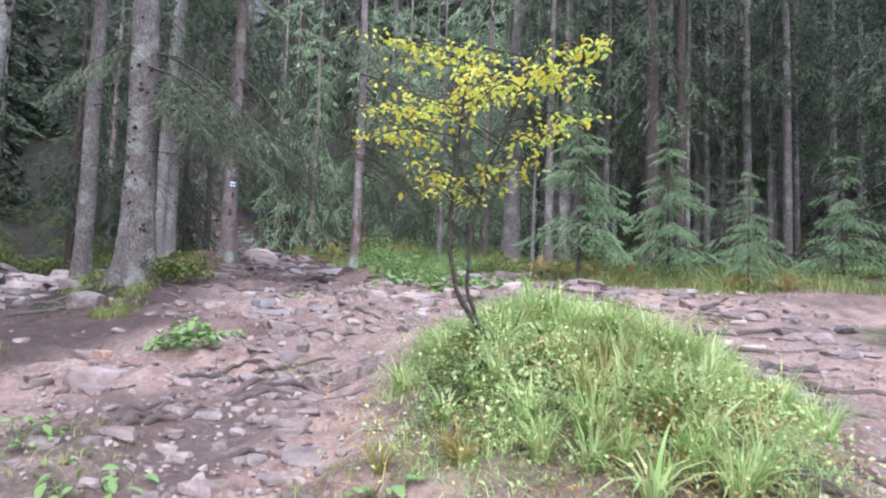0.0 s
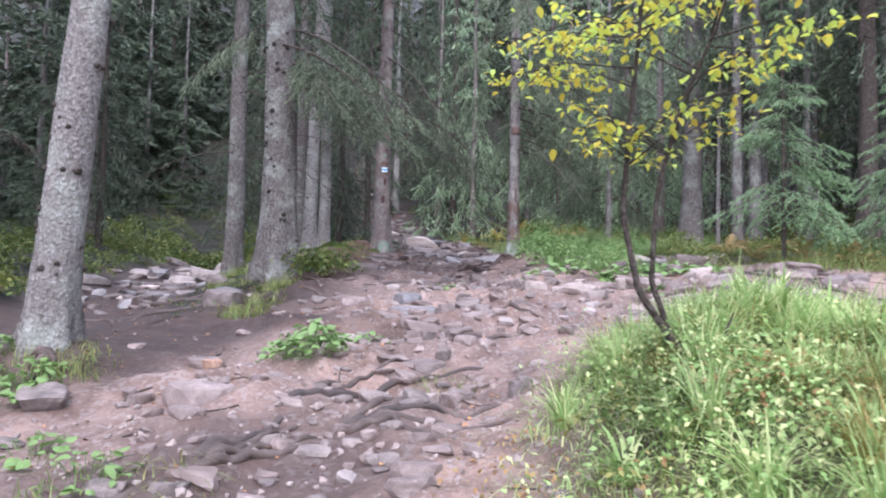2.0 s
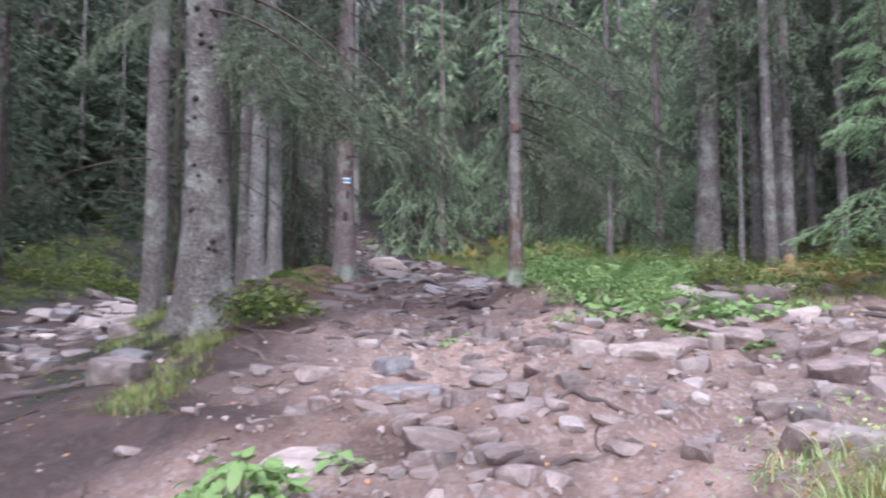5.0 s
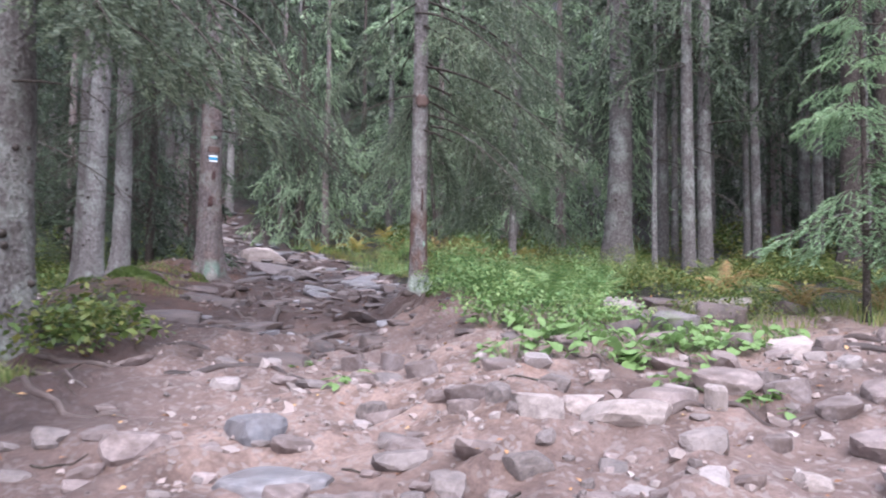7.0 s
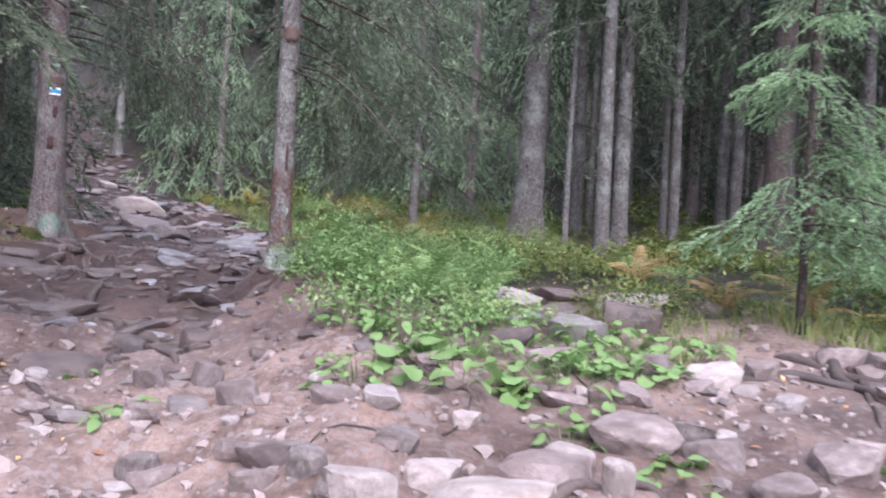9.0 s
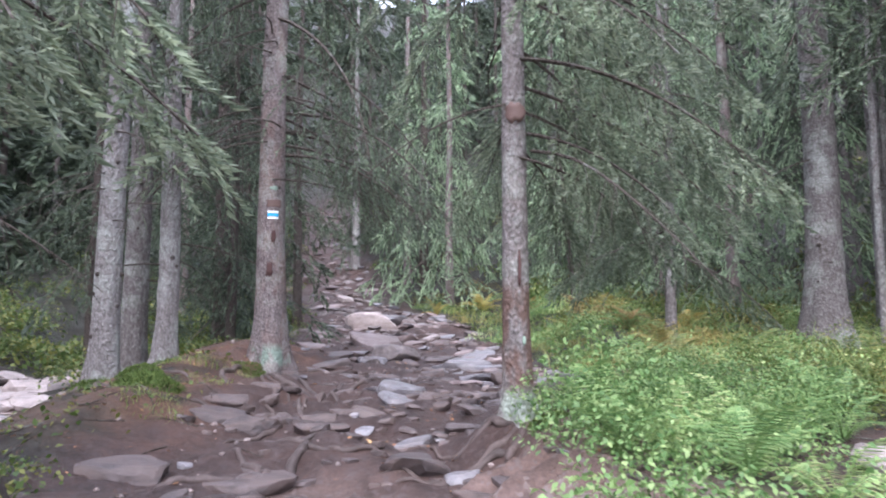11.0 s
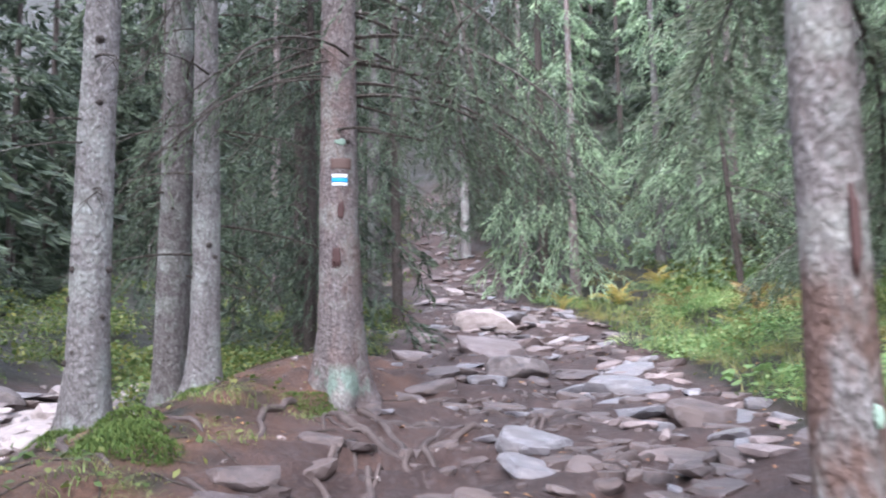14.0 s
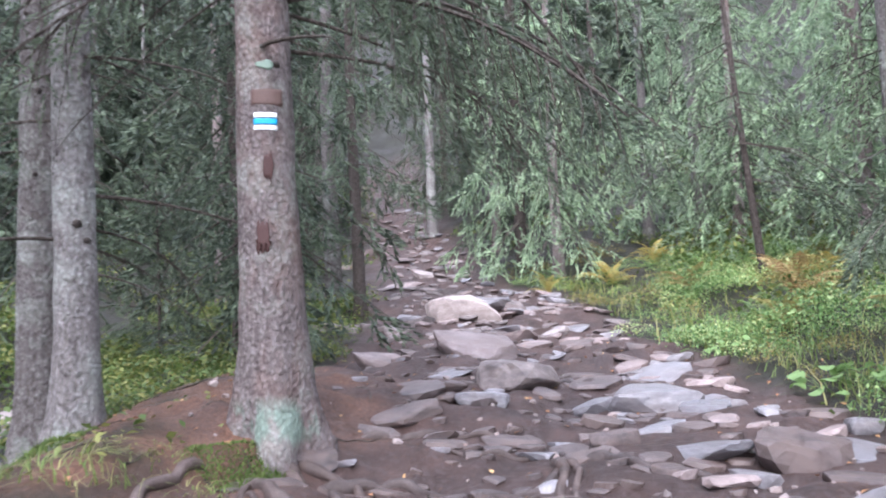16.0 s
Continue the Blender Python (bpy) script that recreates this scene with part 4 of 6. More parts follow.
# the grassy mound beside the trail
def tussocks(n, blades, length, width, seed, material):
    """Tufts of long blades that arch outwards from a common root, joined."""
    r = np.random.default_rng(seed)
    roots = scatter(n, -0.8, 2.8, 3.4, 7.9, lambda x, y: np.clip(2 * mound(x, y) - 0.35, 0, 1) * np.clip(0.5 + 1.6 * value_noise(x * 1.5, y * 1.5, 33), 0.1, 1), seed)
    size = np.repeat(r.uniform(0.55, 1.3, n), blades)
    p = np.repeat(roots, blades, 0)
    yaw, q = r.uniform(0, 2 * np.pi, n * blades), 0.05 * size * np.sqrt(r.uniform(0, 1, n * blades))
    p = p + np.stack([q * np.cos(yaw), q * np.sin(yaw), 0 * q], -1)
    yaw = yaw + r.normal(0, 0.35, len(p)) + np.repeat(r.normal(0, 0.3, n), blades)
    ln, fl = length * size * r.uniform(0.5, 1.15, len(p)), r.uniform(0.25, 1.25, len(p))
    t = np.linspace(0, 1, 5)[None]
    out, up = ln[:, None] * 0.85 * fl[:, None] * t**1.6, ln[:, None] * (t - 0.62 * fl[:, None] * t**2.2)
    w = width * np.array([[0.8, 1, 0.85, 0.5, 0.06]]) * r.uniform(0.6, 1.3, len(p))[:, None] / 2
    cx, cy = np.cos(yaw)[:, None], np.sin(yaw)[:, None]
    px, py, pz = p[:, :1] + out * cx, p[:, 1:2] + out * cy, p[:, 2:3] + up - 0.01
    v = np.stack([np.stack([px - w * cy, py + w * cx, pz], -1), np.stack([px + w * cy, py - w * cx, pz], -1)], 2).reshape(-1, 3)
    f = (np.arange(len(p)) * 10)[:, None, None] + np.array([[2 * k, 2 * k + 1, 2 * k + 3, 2 * k + 2] for k in range(4)])[None]
    return mesh_data("grass", v, f.reshape(-1, 4), material)


on_mound = scatter(15000, -1.0, 2.8, 2.8, 8.4, lambda x, y: np.clip(1.9 * mound(x, y) - 0.3, 0, 1) * (0.35 + 1.1 * np.clip(value_noise(x * 2.2, y * 2.2, 31) + 0.5, 0, 1)), 1)
tagged(new("grass", grass_mesh("grass", on_mound, 0.19, 0.0085, 2, flop=1.7)), "lush green and yellowing grass covering a mound", "grass", kind="stuff")
tagged(new("tall_grass", tussocks(170, 75, 0.40, 0.011, 4, GRASS)), "arching green grass tussocks on the mound", "grass", kind="stuff")
tagged(new("yellowing_grass", tussocks(60, 60, 0.36, 0.009, 14, WITHERED)), "yellowing dry grass tussocks on the mound", "grass", kind="stuff")
tagged(new("broad_grass", tussocks(26, 26, 0.46, 0.022, 24, GRASS)), "broad fresh green blades on the mound", "grass", kind="stuff")
mound_leaves = scatter(11000, -1.0, 2.8, 2.8, 8.4, lambda x, y: np.clip(1.9 * mound(x, y) - 0.25, 0, 1) * np.clip(0.5 + 2.2 * value_noise(x * 1.9, y * 1.9, 35), 0, 1), 5)
tagged(new("mound_herbs", leaf_cloud("mound_herbs", mound_leaves, KITE, 0.033, lambda r, n: r.uniform(0.02, 0.26, n), 6, SWARD)), "small leafy herbs growing through mound grass", "herbs", kind="stuff")
dry = scatter(3600, -1.0, 2.9, 3.2, 7.5, lambda x, y: np.clip(1.9 * mound(x, y) - 0.1, 0, 1) * np.clip(0.1 + 2 * value_noise(x * 1.4, y * 1.4, 37) + 0.25 * (5.0 - y), 0, 1), 7)
tagged(new("dry_leaves", leaf_cloud("dry_leaves", dry, KITE, 0.034, lambda r, n: r.uniform(0.0, 0.16, n), 8, FERN_RUST)), "dry orange leaves and stalks among the grass", "leaves", kind="stuff")


# ---------- low shrubs on the forest floor and the mound ----------
def clump(n, rad, tall, size, seed):
    r = np.random.default_rng(seed)
    a, q = r.uniform(0, 2 * np.pi, n), np.sqrt(r.uniform(0, 1, n)) * rad
    z = tall * (1 - (q / rad) ** 2 * 0.6) * r.uniform(0.25, 1, n) ** 0.6
    p = np.stack([q * np.cos(a), q * np.sin(a), z], -1)
    return spread(KITE, turned(n, p, r.uniform(0, 6.28, n), r.normal(0.2, 0.5, n), r.normal(0, 0.5, n), size * r.uniform(0.7, 1.3, n)))


CLUMPS = [clump(105, 0.30, 0.28, 0.048, 70 + k) for k in range(3)]


BUSHES = [clump(1300, 0.5, 0.6, 0.027, 80 + k) for k in range(3)]


FINE = [clump(230, 0.3, 0.27, 0.027, 90 + k) for k in range(3)]


def shrubs(name, places, scale, seed, material, label, shapes=CLUMPS):
    r = np.random.default_rng(seed)
    n = len(places)
    ms = turned(n, places - [0, 0, 0.03], r.uniform(0, 6.28, n), np.zeros(n), np.zeros(n), scale * r.uniform(0.55, 1.3, n) * np.clip(1 + 1.3 * value_noise(places[:, 0] * 0.8, places[:, 1] * 0.8, 77), 0.5, 1.6))
    v, f = joined([spread(shapes[k], ms[k::3]) for k in range(3)])
    return tagged(new(name, mesh_data(name, v, f, material)), label, "undergrowth", kind="stuff")


def wild(x, y):
    edge = np.clip(1 - 3 * trail_mask(x, y), 0, 1) * (1 - np.clip(3 * mound(x, y), 0, 1))
    return edge * np.clip(0.7 + 1.5 * value_noise(x * 0.6, y * 0.6, 41), 0.12, 1)


shrubs("mound_shrubs", scatter(70, -0.6, 2.4, 4.2, 7.4, lambda x, y: np.clip(2 * mound(x, y) - 0.6, 0, 1) * np.clip(0.4 + 2 * value_noise(x * 1.6, y * 1.6, 39), 0, 1), 9), 0.8, 10, SHRUB, "low leafy shrubs among the mound grass")
shrubs("bilberry_shrubs", scatter(900, -16, -5, 5, 26, lambda x, y: wild(x, y) * (x < gully_x(y) - 0.6), 11), 1.25, 12, SHRUB, "low bilberry shrubs covering the bank beyond the gully")
shrubs("forest_undergrowth", scatter(1150, 0.2, 14, 11.6, 27, lambda x, y: wild(x, y) * np.clip(0.35 + 2.2 * value_noise(x * 1.1, y * 1.1, 43), 0.04, 1) * ((y > 12.7) | (x > 2.6)), 13), 0.8, 14, SHRUB, "low bilberry and moss undergrowth between forest trunks")


def beside_trail(x, y):
    return np.clip(1 - 2 * trail_mask(x, y), 0, 1) * (x > trail_x(y) + 0.8)


shrubs("trailside_herbs", scatter(400, -6.5, 2.5, 14.2, 29, lambda x, y: beside_trail(x, y) * np.clip(0.4 + 2.5 * value_noise(x * 0.9, y * 0.9, 45), 0.06, 1), 15), 0.9, 16, HERB, "bright green trailside herbs and seedlings", FINE)
shrubs("pale_herbs", scatter(200, -6.5, 2.5, 14.2, 29, lambda x, y: beside_trail(x, y) * np.clip(0.4 + 2.5 * value_noise(x * 0.9, y * 0.9, 45), 0.06, 1), 91), 0.8, 92, SWARD, "pale yellow-green seedlings among trailside herbs", FINE)
shrubs("withered_undergrowth", scatter(300, -6.5, 4.0, 15.5, 30, lambda x, y: beside_trail(x, y) * np.clip(0.3 - 2.5 * value_noise(x * 0.9, y * 0.9, 45), 0.02, 1), 46), 0.85, 47, WITHERED, "olive and brown withered undergrowth beside the trail", FINE)
tagged(new("edge_grass", grass_mesh("edge_grass", scatter(2600, 2.0, 7.5, 10.8, 12.2, lambda x, y: 0.4 + np.clip(2 * value_noise(x * 1.1, y * 1.1, 67), 0, 0.6), 68), 0.34, 0.012, 69, GRASS_DULL, 1.2)), "dull green grass strip before the young spruces", "grass", kind="stuff")
tagged(new("trailside_grass", grass_mesh("trailside_grass", scatter(5200, -5.5, 2.5, 14.5, 27, lambda x, y: beside_trail(x, y) * np.clip(0.5 + 2 * value_noise(x * 1.3, y * 1.3, 48), 0.05, 1), 49), 0.36, 0.011, 50, GRASS_DULL, 1.3)), "arching green grass among trailside herbs", "grass", kind="stuff")
shrubs("ridge_undergrowth", scatter(420, -13, -5.2, 11.5, 27, lambda x, y: np.clip(1 - 2 * trail_mask(x, y), 0, 1) * (x > gully_x(y)) * (1 - np.clip(1.5 * ridge(x, y), 0, 1)), 71), 0.9, 72, SHRUB, "low green shrubs along the gully edge")
shrubs("far_undergrowth", scatter(550, -24, 14, 22, 44, lambda x, y: wild(x, y), 17), 1.8, 18, SHRUB, "shaded undergrowth on the far hillside")
shrubs("trailside_bush", tuft_at(-0.5, 13.8, 0.75, 14, 29, 1.0), 1.1, 28, HERB, "leafy green bush beside the scraped spruce", BUSHES)
shrubs("bank_herbs", np.concatenate([tuft_at(-0.6, 13.2, 0.8, 22, 19, 1.3), tuft_at(-0.4, 11.6, 0.6, 6, 20, 0.6), tuft_at(-1.0, 12.7, 0.25, 6, 21)]), 1.15, 22, HERB, "leafy green herbs on the trail bank", FINE)
shrubs("edge_herbs", np.concatenate([tuft_at(1.5, 12.5, 0.8, 18, 76, 0.6), tuft_at(3.2, 11.9, 0.9, 18, 77, 0.6), tuft_at(4.8, 11.6, 0.9, 16, 78, 0.6)]), 0.9, 79, SHRUB, "small shrubs and moss at the young spruces", FINE)
shrubs("shaded_bush", tuft_at(0.2, 15.0, 1.1, 9, 81, 1.0), 0.8, 82, SHRUB, "dark green bush on the forest floor", BUSHES)
shrubs("mossy_herbs", np.concatenate([tuft_at(-4.0, 11.15, 0.3, 9, 23), tuft_at(-4.1, 12.0, 0.5, 5, 24)]), 1.25, 25, SHRUB, "yellow-green shrub growing at the thick spruce's foot")


def grass_tuft(cx, cy, rad, n, length, seed, label="small tuft of trailside grass", squash=1.0, material=GRASS_DULL):
    ob = new("grass_tuft", grass_mesh("grass_tuft", tuft_at(cx, cy, rad, n, seed, squash), length, 0.008, seed, material, 1.6))
    return tagged(ob, label, "grass", "grass tufts", kind="stuff")


for cx, cy, rad, n, ln in ((-4.15, 6.35, 0.45, 420, 0.2), (-3.85, 8.6, 0.22, 150, 0.16), (-4.0, 9.1, 0.25, 200, 0.2), (-4.1, 9.7, 0.28, 240, 0.22), (-4.2, 10.3, 0.3, 300, 0.24), (-5.0, 10.6, 0.35, 240, 0.24), (-5.9, 12.3, 0.4, 260, 0.25), (-1.22, 6.8, 0.25, 110, 0.12), (-0.6, 4.1, 0.3, 120, 0.16), (-2.3, 4.5, 0.5, 200, 0.16), (0.9, 11.3, 0.4, 160, 0.16), (-4.75, 15.2, 0.3, 160, 0.09), (-5.3, 15.9, 0.35, 200, 0.1), (-4.9, 16.2, 0.25, 160, 0.09), (-4.5, 14.0, 0.3, 140, 0.08), (-4.85, 14.2, 0.35, 120, 0.06), (-5.6, 14.9, 0.3, 120, 0.07), (2.7, 9.0, 0.8, 350, 0.22), (3.6, 10.9, 0.8, 420, 0.25), (1.3, 12.15, 0.6, 400, 0.18), (2.4, 12.5, 0.7, 400, 0.2), (0.3, 12.3, 0.5, 260, 0.16)):
    grass_tuft(cx, cy, rad, n, ln, int(100 + cx * 7 + cy * 13))


# broad-leaved herb clumps on the trail
HERB_LEAVES = [mesh_data("leaf", *round_leaf(0.07), HERB), mesh_data("leaf", *leaf(0.085, 0.05), HERB), mesh_data("leaf", *round_leaf(0.125, 11), HERB)]


def herb_clump(cx, cy, rad, n, tall, kind, label, seed):
    r = random.Random(seed)
    base = at_ground(cx, cy, -0.01)
    ob = thing("herb_clump", base, label, "plant", "herb clumps")
    stems = []
    for k in range(n):
        a, q = r.uniform(0, 6.28), rad * math.sqrt(r.random())
        z = tall * (1 - 0.5 * (q / rad) ** 2) * r.uniform(0.5, 1.05)
        gz = float(rough_height(cx + q * math.cos(a), cy + q * math.sin(a))) - base[2]
        top = (q * math.cos(a), q * math.sin(a), z + gz)
        root = (0.6 * q * math.cos(a), 0.6 * q * math.sin(a), float(rough_height(cx + 0.6 * q * math.cos(a), cy + 0.6 * q * math.sin(a))) - base[2] - 0.01)
        stems.append(tube([root, (0.5 * (root[0] + top[0]), 0.5 * (root[1] + top[1]), 0.35 * root[2] + 0.65 * top[2]), top], [0.003, 0.0025, 0.002], 3))
        lf = part("leaf", HERB_LEAVES[kind if r.random() < 0.8 else 1 - kind % 2], ob)
        lf.matrix_basis = pose(*top, r.uniform(-25, 25), r.uniform(-15, 35), math.degrees(a) + r.uniform(-60, 60)) @ Matrix.Scale(r.uniform(0.6, 1.35), 4)
    tagged(part("stalk", mesh_data("stalk", *joined(stems), HERB), ob), kind="stuff")
    return ob


herb_clump(-2.40, 7.0, 0.34, 150, 0.25, 0, "bright green broad-leaved herb clump on bare soil", 1)
herb_clump(-2.08, 7.75, 0.12, 12, 0.09, 1, "small green herb beside a flat stone", 2)
herb_clump(-4.75, 6.15, 0.42, 90, 0.2, 0, "green herbs around the pale spruce's foot", 3)
herb_clump(-4.05, 5.95, 0.3, 60, 0.18, 0, "green herbs around the pale spruce's foot", 4)
herb_clump(-0.40, 10.62, 0.3, 34, 0.16, 2, "large-leaved bright green plant on the bank", 5)
herb_clump(-0.85, 10.7, 0.28, 45, 0.14, 0, "green herb at the edge of the bank", 6)
herb_clump(0.15, 10.65, 0.36, 70, 0.12, 0, "green herbs growing among stones", 7)
herb_clump(0.55, 10.85, 0.32, 60, 0.12, 0, "green herbs growing among stones", 8)
herb_clump(-1.95, 10.45, 0.13, 12, 0.08, 1, "small green herb on stony soil", 9)
herb_clump(-2.38, 11.3, 0.10, 7, 0.06, 1, "small green herb on stony soil", 10)
herb_clump(0.01, 9.98, 0.14, 12, 0.1, 0, "small green herb beside a slab", 11)
herb_clump(1.18, 9.6, 0.14, 10, 0.08, 1, "small green herb on stony soil", 12)
herb_clump(0.36, 9.7, 0.16, 14, 0.07, 0, "pale green herb among stones", 13)
herb_clump(-2.55, 4.7, 0.22, 24, 0.1, 0, "green herb on the trail edge", 14)
herb_clump(-1.85, 4.15, 0.3, 26, 0.1, 1, "green herb on the trail edge", 15)
herb_clump(-3.1, 4.95, 0.25, 26, 0.12, 0, "green herb on the trail edge", 16)
herb_clump(-0.3, 3.9, 0.2, 20, 0.1, 0, "green herb at the mound's foot", 17)
herb_clump(-1.55, 19.4, 0.4, 26, 0.2, 2, "pale green butterbur beside the trail", 18)
herb_clump(-1.2, 18.2, 0.4, 30, 0.2, 0, "green herbs beside the trail", 19)
herb_clump(-2.2, 20.8, 0.5, 36, 0.22, 0, "green herbs beside the trail", 20)

for k, (x, y) in enumerate(((-0.65, 11.35), (-0.25, 11.15), (0.1, 11.85), (0.4, 11.25), (-0.9, 11.7), (-0.3, 11.75), (0.75, 11.5), (1.1, 11.35))):
    herb_clump(x, y, 0.26, 38, 0.15, k % 2, "green herbs covering the trail bank", 21 + k)


# ferns
def frond(length, seed):
    r = np.random.default_rng(seed)
    n = 22
    s = np.linspace(0.06, 1, n)
    line = np.stack([s * length * 0.8, 0 * s, length * (0.75 * s - 0.7 * s * s)], -1)
    w = length * 0.15 * np.sin(np.pi * (0.15 + 0.85 * s)) + 0.01
    pieces = []
    for sd in (-1, 1):
        tip = line + np.stack([0.35 * w, sd * w, -0.25 * w], -1)
        h = length * 0.0085
        v = np.stack([line - [h, 0, 0], line + [h, 0, 0], tip, line * 0.5 + tip * 0.5 - [h * 1.2, 0, 0]], 1).reshape(-1, 3)
        pieces.append((v, np.arange(4 * n).reshape(n, 4)))
    pieces.append(tube(line, np.linspace(0.005, 0.001, n), 4))
    return joined(pieces)


def fern(cx, cy, size, n, material, label, seed):
    r = random.Random(seed)
    ob = thing("fern", at_ground(cx, cy), label, "fern", "ferns")
    shapes = [mesh_data("frond", *frond(size, seed + k), material) for k in range(3)]
    for k in range(n):
        fr = part("frond", shapes[k % 3], ob)
        fr.matrix_basis = pose(0, 0, 0, r.uniform(-15, 15), r.uniform(-50, 0), 360 * k / n + r.uniform(-20, 20)) @ Matrix.Scale(r.uniform(0.7, 1.15), 4)


fern(1.72, 13.9, 0.6, 16, FERN_RUST, "rusty orange autumn fern at the forest edge", 1)
fern(2.5, 12.3, 0.6, 9, FERN_RUST, "brown withered fern beside young spruces", 2)
fern(-3.95, 27.0, 0.8, 15, FERN_YELLOW, "yellow autumn fern beside the trail", 3)
fern(-3.2, 27.6, 0.75, 14, FERN_YELLOW, "yellow autumn fern beside the trail", 4)
fern(-1.45, 22.8, 0.8, 10, FERN_RUST, "brown fern below a leaning sapling", 5)
fern(-0.9, 24.0, 0.8, 10, FERN_YELLOW, "yellow autumn fern beside the trail", 6)
for k, (x, y) in enumerate(((-1.7, 21.6), (-0.7, 21.0), (0.1, 20.4), (-0.4, 17.6), (-2.6, 24.6))):
    fern(x, y, 0.65, 12, (WITHERED, FERN_RUST, FERN_YELLOW)[k % 3], "yellowing fern among trailside herbs", 120 + 3 * k)
fern(-5.0, 26.4, 0.7, 9, FERN_YELLOW, "yellow autumn fern beside the trail", 7)
for k, (x, y) in enumerate(((1.0, 15.2), (2.2, 15.6), (3.4, 14.6), (0.4, 16.8), (1.3, 16.9), (3.0, 16.4), (-0.4, 16.0), (0.2, 14.6), (4.4, 14.9))):
    fern(x, y, 0.65, 9, SHRUB, "green fern on the shaded forest floor", 20 + 3 * k)

for k, (x, y) in enumerate(((1.9, 12.5), (3.0, 11.75), (4.3, 11.2), (5.0, 10.9))):
    fern(x, y, 0.5, 12, FERN_RUST, "brown withered fern beside young spruces", 60 + 3 * k)
for k, (x, y) in enumerate(((-0.35, 14.9), (0.45, 14.2), (-0.7, 15.6), (-1.0, 16.8), (-1.9, 22.0), (-2.6, 24.2), (-0.6, 21.0))):
    fern(x, y, 0.55, 12, HERB, "fresh green fern beside the trail", 80 + 3 * k)

for k, (x, y) in enumerate(((-1.0, 12.5), (-0.75, 12.9), (-0.35, 12.6), (-1.1, 13.1), (-0.6, 13.4), (-0.1, 13.1), (-0.9, 13.7), (-0.2, 13.7), (0.3, 13.5), (-0.45, 12.2), (-0.05, 12.35), (0.45, 14.6))):
    fern(x, y, 0.5 + 0.03 * (k % 4), 11, (HERB, SWARD, HERB)[k % 3], "fresh green fern on the trail bank", 160 + 3 * k)

# moss cushions
for k, (x, y, rad) in enumerate(((-4.95, 14.55, 0.30), (-5.15, 14.75, 0.25), (-5.35, 15.0, 0.22), (-4.85, 16.45, 0.28), (-5.9, 14.9, 0.25), (-6.2, 16.5, 0.3), (-1.35, 13.4, 0.2))):
    a, q = np.random.default_rng(k).uniform(0, 6.28, 1700), rad * np.sqrt(np.random.default_rng(k + 9).uniform(0, 1, 1700))
    px, py = x + q * np.cos(a), y + q * np.sin(a)
    pl = np.c_[px, py, rough_height(px, py) + 0.09 * (1 - (q / rad) ** 2)]
    tagged(new("moss", grass_mesh("moss", pl, 0.035, 0.010, 200 + k, MOSS, 1.2)), "soft green moss cushion on the ridge", "moss", "moss cushions", kind="stuff")


